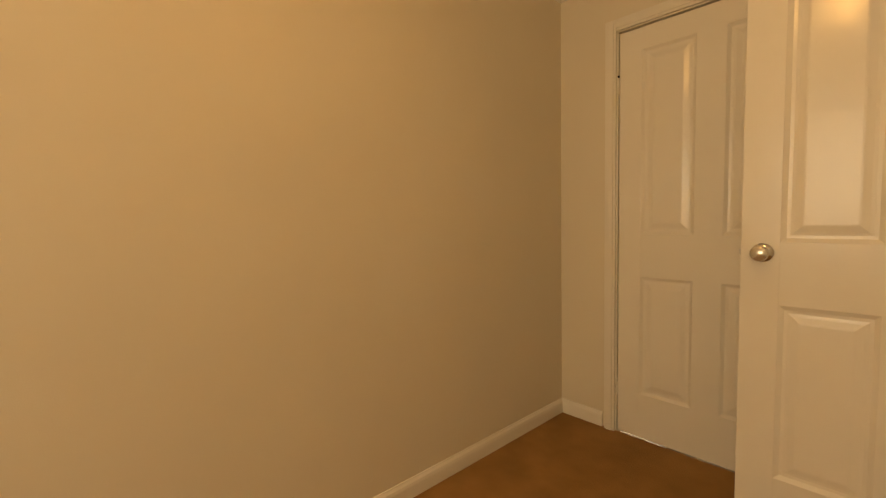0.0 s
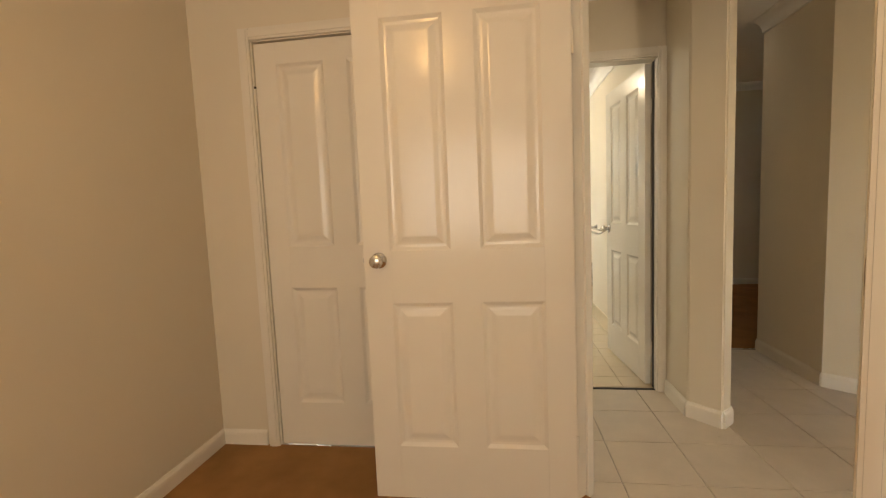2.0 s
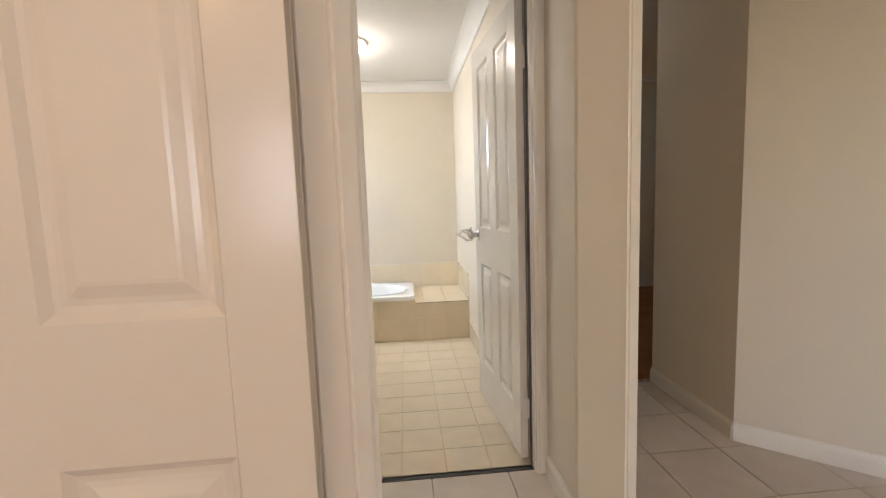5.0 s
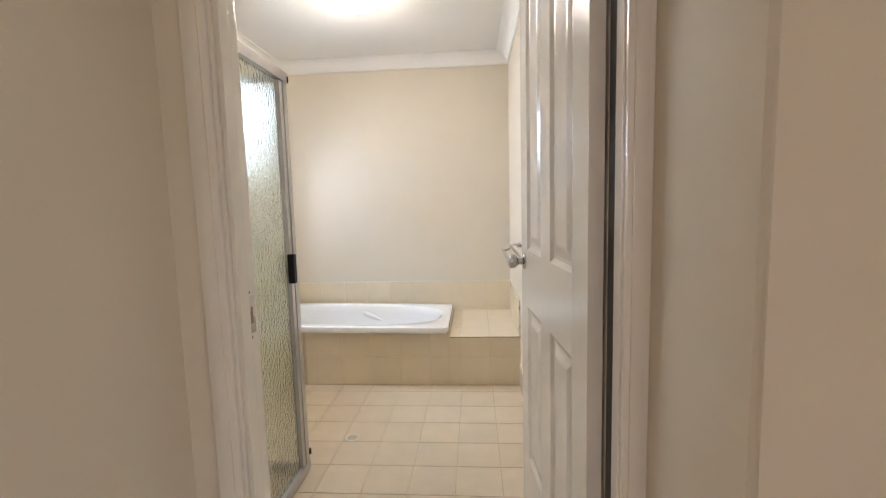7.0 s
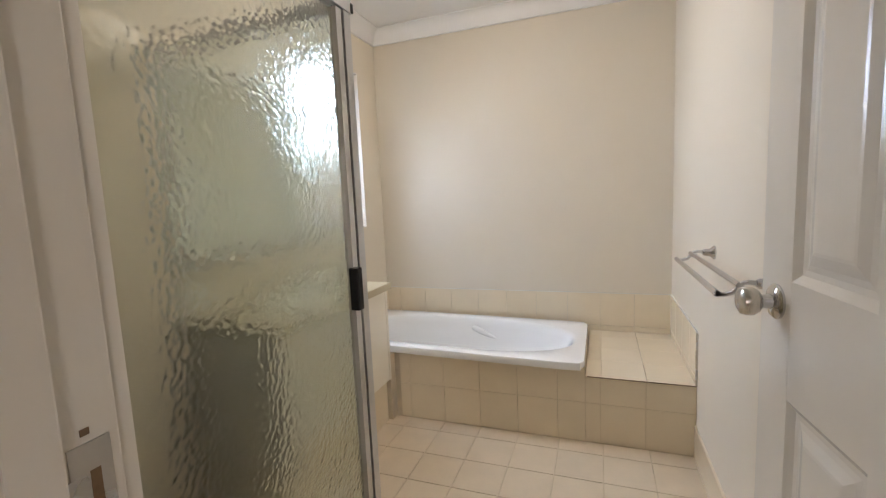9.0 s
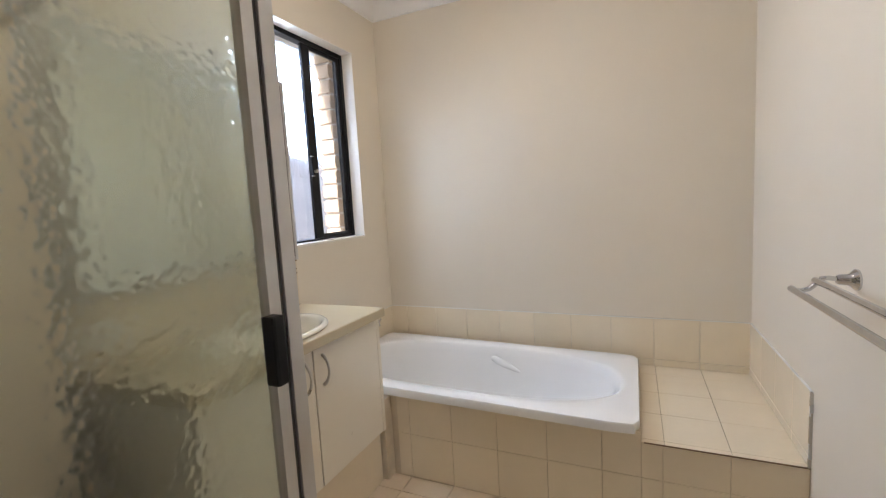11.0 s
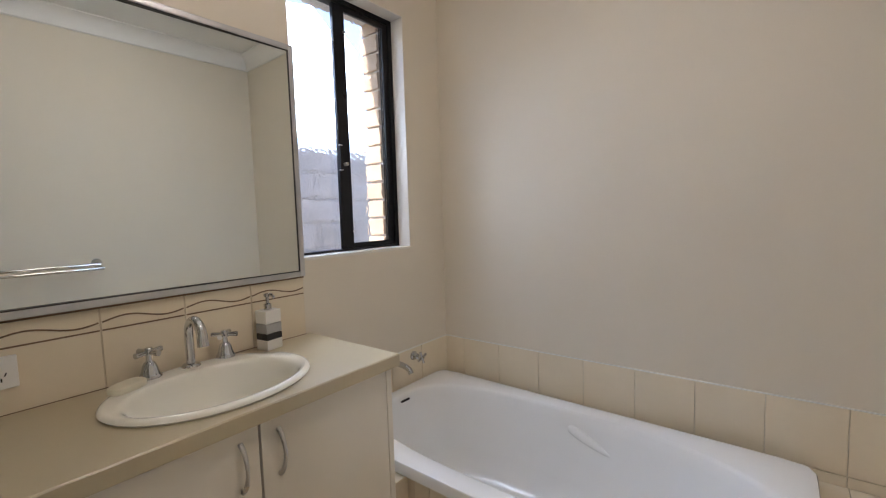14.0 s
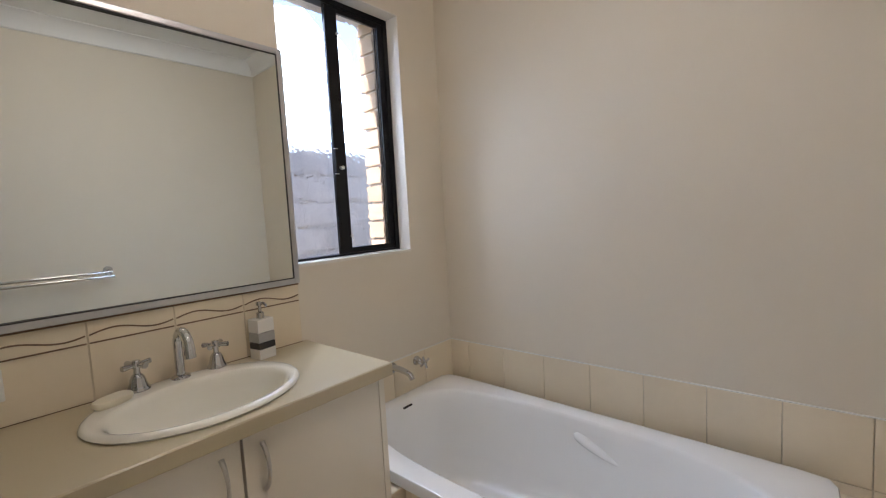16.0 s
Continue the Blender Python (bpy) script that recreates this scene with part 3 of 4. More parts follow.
# low tiled ledge that fills the gap between the vanity and the bath
ledge = structure("trim_ledge", slab(LW, -1.012, 3.659, 3.719, 0.0, 0.366), BGROUT, "low tiled ledge between vanity and bath")
tiles(ledge, "tile", WTILE, LW, -1.009, 3.659, 3.719, 0.2, 0.2, -1.009, 3.659, plane_frame((0, 0, 0.366), (1, 0, 0), (0, 1, 0)), joint=0.002)
structure("trim_tile_edge", slab(RW - 0.009, RW, BF - 0.006, BF, HOB, HOB + SP, 0.001), NICKEL, "metal edge trim of the wall tiles")
structure("trim_hob_edge", slab(0.02, RW, BF - 0.003, BF + 0.001, HOB - 0.004, HOB + 0.001, 0.001), BROWN, "thin dark joint along the hob edge")
baseboard("baseboard_tile", [((RW, BF), (RW, FW))], WTILE, [(0, 0.0), (0.008, 0.0), (0.008, 0.145), (0.006, 0.150), (0, 0.150)], "beige tiled skirting")


def smooth_bowl(bm, loops, close):
    rows = [[bm.verts.new(p) for p in loop] for loop in loops]
    n = len(rows[0])
    for a, b in zip(rows, rows[1:]):
        for i in range(n):
            bm.faces.new((a[i], a[(i + 1) % n], b[(i + 1) % n], b[i]))
    c = bm.verts.new(close)
    for i in range(n):
        bm.faces.new((rows[-1][i], rows[-1][(i + 1) % n], c))


def superloop(cx, cy, a0, a1, b, e, z, n=96):
    """An egg-shaped loop: half length a0 towards -x, a1 towards +x, half width b, squareness e."""
    pts = []
    for k in range(n):
        t = 2 * math.pi * k / n
        c, s = math.cos(t), math.sin(t)
        ex = e[1] if c > 0 else e[0]
        r = (abs(c) ** ex + abs(s) ** ex) ** (-1 / ex)
        pts.append((cx + (a1 if c > 0 else a0) * c * r, cy + b * s * r, z))
    return pts


def bathtub():
    tub = thing("bathtub", (LW + 0.722, 4.064, HOB), "white acrylic bathtub set into a tiled hob", "bathtub")
    tub.matrix_world = Matrix.Translation((LW + 0.722, 4.064, HOB + 0.008)) @ Matrix.Rotation(radians(0.85), 4, "Y")
    bm = bmesh.new()
    L, W, z = 0.718, 0.366, 0.068
    sq = (26, 26)
    loops = [superloop(0, 0, L, L, W, sq, 0.030), superloop(0, 0, L, L, W, sq, z - 0.008), superloop(0, 0, L - 0.003, L - 0.003, W - 0.003, sq, z - 0.002),
             superloop(0, 0, L - 0.010, L - 0.010, W - 0.010, sq, z)]
    for inset, zz in ((0.0, z - 0.001), (0.006, z - 0.004), (0.014, z - 0.014), (0.024, z - 0.05), (0.045, z - 0.15), (0.075, z - 0.27), (0.11, z - 0.335), (0.16, z - 0.36), (0.24, z - 0.368)):
        loops.append(superloop(0.0, 0, 0.672 - inset, 0.668 - inset * 1.9, 0.296 - inset * 0.75, (3.3, 2.5), zz))
    smooth_bowl(bm, loops, (0, 0, z - 0.37))
    part("shell", bm, ACRYLIC, tub, smooth=True)
    bm = bmesh.new()
    pts = []
    for k in range(13):
        a = k / 12
        pts.append((-0.03 + 0.19 * a, 0.286 - 0.016 * a - 0.004 * math.sin(math.pi * a), 0.006 - 0.070 * a))
    sweep(bm, pts, [0.004 + 0.0165 * math.sin(math.pi * (k / 12) ** 0.5) ** 0.8 for k in range(13)], 16)
    part("armrest", bm, ACRYLIC, tub, "moulded arm rest", True)
    bm = bmesh.new()
    box(bm, -0.659, -0.648, -0.005, 0.045, 0.038, 0.045, 0.002)
    part("overflow_slot", bm, PLASTIC, tub, "dark overflow slot")
    bm = bmesh.new()
    lathe(bm, [(0.026, 0.0), (0.026, 0.003), (0.018, 0.005), (0.0, 0.005)], Matrix.Translation((-0.36, 0, -0.317)))
    part("waste", bm, CHROME, tub, "chrome waste", True)
    return tub


bathtub()


def cross_tap(name, place, turn, label, scale=1.0, group=""):
    tap = thing(name, Matrix.Translation(place) @ turn, label, "tap", group)
    bm = bmesh.new()
    lathe(bm, [(r * scale, h * scale) for r, h in ((0.0225, 0.0), (0.0225, 0.004), (0.0195, 0.008), (0.0165, 0.016), (0.0145, 0.026), (0.011, 0.033), (0.0065, 0.037), (0.006, 0.052))])
    part("flange", bm, CHROME, tap, smooth=True)
    bm = bmesh.new()
    for a in (20, 110):
        c, s = math.cos(radians(a)) * 0.030 * scale, math.sin(radians(a)) * 0.030 * scale
        z = 0.056 * scale
        sweep(bm, [(-c, -s, z), (-c * 0.8, -s * 0.8, z), (0, 0, z), (c * 0.8, s * 0.8, z), (c, s, z)],
              [0.0062 * scale, 0.0062 * scale, 0.0042 * scale, 0.0062 * scale, 0.0062 * scale], 10)
    lathe(bm, [(0.0, 0.048 * scale), (0.010 * scale, 0.050 * scale), (0.010 * scale, 0.062 * scale), (0.007 * scale, 0.066 * scale), (0.0, 0.067 * scale)])
    part("cross_handle", bm, CHROME, tap, smooth=True)
    return tap


def vanity():
    y0, y1, xf, top = 2.80, 3.655, -1.005, 0.745
    cab = thing("vanity_cabinet", ((LW + xf) / 2, (y0 + y1) / 2, 0), "cream board vanity cabinet with two doors", "cabinet")
    o = Vector(cab.location)
    def b(name, x0, x1, ya, yb, z0, z1, material, parent=cab, bevel=0.002, label=""):
        bm = bmesh.new()
        box(bm, x0 - o.x, x1 - o.x, ya - o.y, yb - o.y, z0, z1, bevel)
        return part(name, bm, material, parent, label)
    b("body", LW + 0.001, xf - 0.019, y0, y1 - 0.019, 0.24, 0.60, CABINET)
    b("side_panel", LW + 0.001, xf - 0.019, y0, y0 + 0.018, 0.60, top, CABINET)
    b("top_rail", xf - 0.030, xf - 0.019, y0 + 0.018, y1 - 0.019, 0.60, top, CABINET)
    b("side_panel", LW + 0.001, xf, y1 - 0.018, y1 + 0.002, 0.24, top, CABINET)
    b("plinth", LW + 0.001, xf - 0.03, y0, y1 - 0.004, 0.0, 0.24, WTILE, label="beige tiled plinth")
    for ya, yb, hy in ((3.243, y1 - 0.021, 3.285), (2.862, 3.237, 3.195)):
        door = b("door", xf - 0.0185, xf, ya, yb, 0.245, top - 0.006, CABINET, bevel=0.0015)
        bm = bmesh.new()
        pts = []
        for k in range(13):
            a = k / 12
            pts.append((xf + 0.001 + 0.026 * math.sin(math.pi * a) ** 0.7 - o.x, hy - o.y, 0.600 + 0.110 * a))
        sweep(bm, pts, [0.0065 - 0.002 * math.sin(math.pi * k / 12) for k in range(13)], 8)
        part("handle", bm, NICKEL, door, "bowed brushed nickel handle", True)
    b("filler", xf - 0.0185, xf - 0.002, y0, 2.857, 0.245, top - 0.006, CABINET)
    bm = bmesh.new()
    n, bx0, bx1, by0, by1 = 48, LW + 0.001, -0.985, 2.785, 3.674
    cx, cy = -1.207, 3.245
    rows = []
    for inner, z in ((True, top), (False, top), (False, 0.780), (None, 0.782), (True, 0.782)):
        ring = []
        for k in range(n):
            a = 2 * math.pi * (k + 0.5) / n
            c, s_ = math.cos(a), math.sin(a)
            if inner:
                ring.append(bm.verts.new((cx + 0.183 * c, cy + 0.230 * s_, z)))
            else:
                e = 0.0 if inner is False else 0.002
                dx = ((bx1 - e - cx) if c > 0 else (cx - bx0 - e)) / max(abs(c), 1e-6)
                dy = ((by1 - e - cy) if s_ > 0 else (cy - by0 - e)) / max(abs(s_), 1e-6)
                d = min(dx, dy)
                ring.append(bm.verts.new((cx + d * c, cy + d * s_, z)))
        rows.append(ring)
    for x_, y_, sx, sy in ((bx0, by0, -1, -1), (bx0, by1, -1, 1), (bx1, by0, 1, -1), (bx1, by1, 1, 1)):
        for ring in rows[1:4]:
            near = min(ring, key=lambda v: (v.co.x - x_) ** 2 + (v.co.y - y_) ** 2)
            e = 0.002 if ring is rows[3] else 0.0
            near.co.x, near.co.y = x_ - sx * e, y_ - sy * e
    for a, b_ in zip(rows, rows[1:] + rows[:1]):
        for k in range(n):
            bm.faces.new((a[k], a[(k + 1) % n], b_[(k + 1) % n], b_[k]))
    bench = tagged(part("vanity_benchtop", bm, LAMINATE, None, "cream laminate vanity bench top"), category="bench top")
    bm = bmesh.new()
    box(bm, bx1 - 0.0005, bx1 + 0.0015, by0, by1, top + 0.001, 0.7795, 0.0006)
    box(bm, bx0 + 0.02, bx1, by1 - 0.0005, by1 + 0.0015, top + 0.001, 0.7795, 0.0006)
    part("edge_strip", bm, LAMINATE, bench, "cream laminate edging")
    # oval basin
    basin = thing("wash_basin", (-1.207, 3.242, 0.782), "oval ivory ceramic inset wash basin", "basin")
    bm = bmesh.new()
    def loop(ax, ay, z, dx=0.0, n=56):
        return [(dx + ax * math.cos(2 * math.pi * k / n), ay * math.sin(2 * math.pi * k / n), z) for k in range(n)]
    loops = [loop(0.190, 0.237, 0.0005), loop(0.194, 0.241, 0.005), loop(0.192, 0.239, 0.0095), loop(0.187, 0.234, 0.0135), loop(0.180, 0.227, 0.0150)]
    for s, z in ((1.06, 0.0150), (1.025, 0.0138), (0.995, 0.010), (0.96, 0.001), (0.91, -0.022), (0.81, -0.072), (0.62, -0.110), (0.35, -0.125)):
        loops.append(loop(0.140 * s, 0.206 * s, z, 0.028))
    smooth_bowl(bm, loops, (0.028, 0, -0.127))
    part("bowl", bm, CERAMIC, basin, smooth=True)
    bm = bmesh.new()
    lathe(bm, [(0.024, -0.1255), (0.024, -0.122), (0.017, -0.120), (0.0, -0.121)], Matrix.Translation((0.036, 0, 0)))
    part("waste", bm, CHROME, basin, "chrome waste", True)
    return cab


vanity()
tap_z = 0.7965
cross_tap("basin_tap", (-1.368, 3.150, tap_z), Matrix(), "chrome cross-handled basin tap", 1.18, "basin taps")
cross_tap("basin_tap", (-1.372, 3.345, tap_z), Matrix.Rotation(radians(25), 4, "Z"), "chrome cross-handled basin tap", 1.18, "basin taps")
spout = thing("basin_spout", (-1.368, 3.248, tap_z), "chrome gooseneck basin spout", "spout")
bm = bmesh.new()
lathe(bm, [(0.024, 0.0), (0.024, 0.003), (0.021, 0.007), (0.013, 0.010)])
part("flange", bm, CHROME, spout, smooth=True)
bm = bmesh.new()
arc = [(0, 0, 0.005), (0, 0, 0.05), (0, 0, 0.092)]
for k in range(1, 11):
    a = math.pi * 1.02 * k / 10
    arc.append((0.042 - 0.042 * math.cos(a), 0, 0.092 + 0.042 * math.sin(a)))
arc.append((0.0855, 0, 0.070))
sweep(bm, arc, [0.0115] * 3 + [0.0115 + 0.0002 * k for k in range(10)] + [0.0145], 14)
part("neck", bm, CHROME, spout, smooth=True)

soap = thing("soap_bar", (-1.316, 3.085, 0.7955), "ivory bar of soap on the basin edge", "soap")
bm = bmesh.new()
n = 28
rows = []
for k, z in ((0.80, 0.0), (0.96, 0.005), (1.0, 0.012), (0.95, 0.018), (0.84, 0.0200), (0.5, 0.0195)):
    rows.append([(x, y, z) for x, y, _ in superloop(0, 0, 0.023 * k, 0.023 * k, 0.044 * k, (2.8, 2.8), 0, n)])
smooth_bowl(bm, rows, (0, 0, 0.019))
part("bar", bm, SOAP, soap, smooth=True)
soap.rotation_euler = (0, radians(4), radians(22))

disp = thing("soap_dispenser", (-1.378, 3.488, 0.782), "white, grey and black banded square soap dispenser", "soap dispenser")
for z0, z1, m_, lab in ((0, 0.026, STONE_W, "white band"), (0.026, 0.043, STONE_B, "black band"), (0.043, 0.068, STONE_G, "grey band"), (0.068, 0.102, STONE_W, "white band")):
    bm = bmesh.new()
    box(bm, -0.030, 0.030, -0.030, 0.030, z0 + 0.0004, z1 - 0.0004, 0.002)
    part("band", bm, m_, disp, lab)
bm = bmesh.new()
lathe(bm, [(0.013, 0.102), (0.013, 0.116), (0.006, 0.119), (0.006, 0.134), (0.011, 0.135), (0.011, 0.143), (0.0, 0.145)])
sweep(bm, [(0, 0, 0.139), (0.020, 0.004, 0.140), (0.030, 0.006, 0.134)], 0.0045, 8)
part("pump", bm, CHROME, disp, "chrome pump", True)
disp.rotation_euler = (0, 0, radians(8))
disp.scale = (0.85, 0.95, 1.24)

# splashback above the bench, with a glazed wave along its top
splash = thing("splashback", (LW, 3.22, 0.782), "beige tile splashback with a brown wave border", "splashback", kind="structure")
PITCH = 0.195
bm = bmesh.new()
box(bm, 0.0, 0.0045, 2.79 - 3.22, 3.655 - 3.22, 0.001, 0.2045)
part("grout", bm, BGROUT, splash, "beige grout bed")
for k in range(5):
    yb = min(3.656, 3.655 - PITCH * k)
    ya = max(2.79, yb - PITCH)
    bm = bmesh.new()
    box(bm, 0.0, 0.007, ya + 0.0015 - 3.22, yb - 0.0015 - 3.22, 0.001, 0.205, 0.0015)
    tile = part("tile", bm, WTILE, splash)
    bm = bmesh.new()
    pts = [(0.0072, ya + 0.004 - 3.22 + (yb - ya - 0.008) * j / 24, 0.170 + 0.0085 * math.sin(2 * math.pi * j / 24 - 0.2)) for j in range(25)]
    sweep(bm, pts, 0.0022, 6)
    part("wave_line", bm, BROWN, tile, "brown wavy line", True)
    bm = bmesh.new()
    box(bm, 0.0066, 0.0082, ya + 0.003 - 3.22, yb - 0.003 - 3.22, 0.146, 0.150)
    part("border_line", bm, BROWN, tile, "thin brown line")

bm = bmesh.new()
box(bm, 0.0, 0.009, 2.79 - 3.22, 3.655 - 3.22, -0.0008, 0.0016)
part("sealant", bm, BROWN, splash, "dark sealant line")
bm = bmesh.new()
box(bm, 0.0, 0.010, 2.79 - 3.22, 3.655 - 3.22, 0.2035, 0.2095)
part("top_strip", bm, BROWN, splash, "thin brown strip along the top of the tiles")

# power outlet on the splashback
PLATE = mat("white_outlet_plastic", (0.80, 0.78, 0.73), 0.3, var=0.01, scale=20, fine=100, bump=0.0)
outlet = thing("power_outlet", (LW + 0.0075, 2.858, 0.878), "white double power outlet on the splashback", "power outlet")
bm = bmesh.new()
box(bm, 0.0, 0.009, -0.058, 0.058, -0.036, 0.036, 0.003)
part("plate", bm, PLATE, outlet)
for c in (-0.030, 0.030):
    for dy, dz, turn in ((-0.007, 0.002, 25), (0.007, 0.002, -25), (0.0, -0.009, 0)):
        bm = bmesh.new()
        box(bm, 0.0085, 0.0096, -0.0012, 0.0012, -0.0042, 0.0042, 0, Matrix.Translation((0, c + dy, dz - 0.006)) @ Matrix.Rotation(radians(turn), 4, "X"))
        part("slot", bm, PLASTIC, outlet, "dark pin slot")
    bm = bmesh.new()
    box(bm, 0.0085, 0.0125, c * 0.35 - 0.005, c * 0.35 + 0.005, 0.014, 0.028, 0.0015)
    part("switch", bm, PLATE, outlet, "white rocker switch")

# mirror
mir = thing("mirror", (LW, 3.2265, 0.992), "large wall mirror in a silver aluminium frame", "mirror")
MW, MH, ft, fd = 0.857, 0.785, 0.018, 0.022
bm = bmesh.new()
box(bm, 0.001, 0.012, -MW / 2 + ft, MW / 2 - ft, ft, MH - ft, 0, Matrix.Rotation(radians(-0.7), 4, "Z"))
part("glass", bm, MIRROR, mir)
for a, b, c, d in ((-MW / 2, -MW / 2 + ft, 0, MH), (MW / 2 - ft, MW / 2, 0, MH), (-MW / 2 + ft, MW / 2 - ft, 0, ft), (-MW / 2 + ft, MW / 2 - ft, MH - ft, MH)):
    bm = bmesh.new()
    box(bm, 0.001, fd, a, b, c, d, 0.003)
    part("frame_bar", bm, SILVER, mir)
for a, b, c, d in ((-MW / 2 + ft, -MW / 2 + ft + 0.002, ft, MH - ft), (MW / 2 - ft - 0.003, MW / 2 - ft, ft, MH - ft),
                   (-MW / 2 + ft, MW / 2 - ft, ft, ft + 0.003), (-MW / 2 + ft, MW / 2 - ft, MH - ft - 0.003, MH - ft)):
    bm = bmesh.new()
    box(bm, 0.005, 0.0195, a, b, c, d)
    part("seal", bm, SEAL_SHADE, mir)


# window: black sliding sashes set back in the wall
def window_unit():
    W0, W1, Z0, Z1 = 3.655, 4.232, 1.045, 2.068
    win = thing("window_1", (-1.53, (W0 + W1) / 2, Z0), "black aluminium sliding window with obscure panes", "window", kind="structure")
    o = Vector(win.location)
    def bar(name, x0, x1, a, b, c, d, parent=win, material=BLACK, bevel=0.002):
        bm = bmesh.new()
        box(bm, x0 - o.x, x1 - o.x, a - o.y, b - o.y, c - o.z, d - o.z, bevel)
        return part(name, bm, material, parent)
    f = 0.026
    for a, b, c, d in ((W0, W0 + f, Z0 + 0.010, Z1), (W1 - f, W1, Z0 + 0.010, Z1), (W0 + f, W1 - f, Z0 + 0.010, Z0 + 0.019), (W0 + f, W1 - f, Z1 - f, Z1)):
        bar("frame_bar", -1.548, -1.500, a, b, c, d)
    zz0, zz1, mid0, mid1 = Z0 + 0.019, Z1 - f, 3.908, 3.966
    sash = bar("sash", -1.524, -1.508, mid0, mid1, zz0, zz1)
    bar("stile", -1.524, -1.508, W1 - f - 0.028, W1 - f, zz0, zz1, sash)
    bar("rail", -1.524, -1.508, mid1, W1 - f - 0.028, zz0, zz0 + 0.022, sash)
    bar("rail", -1.524, -1.508, mid1, W1 - f - 0.028, zz1 - 0.020, zz1, sash)
    bar("bead", -1.5275, -1.5245, W1 - f - 0.036, W1 - f - 0.028, zz0 + 0.02, zz1 - 0.018, sash)
    for x0, a, b, lo, hi, parent in ((-1.519, mid1 - 0.008, W1 - f - 0.020, zz0 + 0.014, zz1 - 0.012, sash), (-1.540, W0 + f - 0.008, mid0 + 0.012, zz0 - 0.006, zz1 + 0.006, win)):
        pane = bar("pane", x0, x0 + 0.004, a, b, lo, hi, parent, RIPPLE, 0)
        pane.visible_shadow = False
    bm = bmesh.new()
    box(bm, -1.509 - o.x, -1.500 - o.x, 3.9085 - o.y, 3.918 - o.y, 1.385 - o.z, 1.485 - o.z, 0.002)
    part("pull", bm, PLASTIC, win, "black pull strip on the sash")
    for z in (1.384, 1.483):
        bm = bmesh.new()
        box(bm, -1.509 - o.x, -1.4990 - o.x, 3.908 - o.y, 3.921 - o.y, z - o.z, z + 0.004 - o.z, 0.001)
        part("pull_end", bm, NICKEL, win, "small bright metal end")
    bm = bmesh.new()
    lathe(bm, [(0.009, 0), (0.009, 0.012), (0.006, 0.016), (0.0, 0.017)], Matrix.Translation((-1.508 - o.x, 3.938 - o.y, 1.412 - o.z)) @ Matrix.Rotation(radians(90), 4, "Y"), 12)
    part("latch", bm, NICKEL, win, "small round grey window lock", True)
    for z in (1.135, 1.940):
        bm = bmesh.new()
        lathe(bm, [(0.006, 0), (0.006, 0.008), (0.003, 0.010), (0.0, 0.010)], Matrix.Translation((-1.509 - o.x, 3.962 - o.y, z - o.z)) @ Matrix.Rotation(radians(90), 4, "Y"), 10)
        box(bm, -1.508 - o.x, -1.503 - o.x, 3.962 - o.y, 3.974 - o.y, z - 0.003 - o.z, z + 0.003 - o.z, 0.001)
        part("catch", bm, NICKEL, win, "small grey security catch", True)
    bm = bmesh.new()
    box(bm, -1.500, LW + 0.001, W0 + 0.002, W1 - 0.001, Z0 - 0.003, Z0 + 0.010, 0.003)
    structure("trim_window_sill", bm, GLOSS, "white painted window sill")
    bm = bmesh.new()
    box(bm, -1.500, LW + 0.0008, W1 - 0.005, W1 - 0.0005, Z0 + 0.010, Z1 - 0.0005, 0.002)
    box(bm, -1.500, LW + 0.0008, W0 + 0.0005, W1 - 0.005, Z1 - 0.005, Z1 - 0.0005, 0.002)
    structure("trim_window_reveal", bm, GLOSS, "white painted window reveal")


window_unit()

# outer brick leaf beside the window and the block fence beyond
brick_wall = structure("wall_brick_outer", slab(-1.70, -1.605, 4.245, 5.6, -0.3, 2.6), MORTAR, "tan face-brick outer wall")
def brick_mesh(l, w, h):
    bm = bmesh.new()
    box(bm, -w / 2, w / 2, -l / 2, l / 2, 0, h, 0.004)
    return mesh("brick", bm, BRICK)
long_b, half_b = brick_mesh(0.23, 0.104, 0.076), brick_mesh(0.11, 0.104, 0.076)
for k in range(13):
    z = 1.02 + 0.086 * k
    for data, y in (((half_b, 4.285), (long_b, 4.465)) if k % 2 else ((long_b, 4.345), (long_b, 4.585))):
        ob = new("brick", data)
        ob.parent = brick_wall
        ob.matrix_world = Matrix.Translation((-1.655, y, z))
structure("wall_brick_below", slab(-1.70, -1.605, 1.5, 5.6, -0.3, 1.02), MORTAR, "outer wall below the window")
structure("wall_brick_above", slab(-1.70, -1.605, 1.5, 5.6, 2.10, 2.6), MORTAR, "outer wall above the window")
structure("wall_brick_near", slab(-1.70, -1.605, 1.5, 3.60, 1.02, 2.10), MORTAR, "outer wall beside the window")
fence = structure("wall_block_fence", slab(-3.22, -3.06, 1.0, 11.0, -0.3, 1.755), MORTAR, "grey rough block fence wall with pale joints")
def block_mesh(l):
    bm = bmesh.new()
    box(bm, -0.02, 0.02, -l / 2, l / 2, 0, 0.186, 0.008)
    return mesh("block", bm, BLOCK)
blk = block_mesh(0.3975)
for r in range(6):
    z = 0.56 + 0.2 * r
    for c in range(22):
        ob = new("block", blk)
        ob.parent = fence
        ob.matrix_world = Matrix.Translation((-3.056 + random.uniform(-0.004, 0.004), 1.9 + 0.4 * c + (0.2 if r % 2 else 0), z))
bm = bmesh.new()
box(bm, -60, 60, -60, 60, -0.42, -0.30)
tagged(structure("ground", bm, SOIL, "sandy side yard ground"), category="ground")


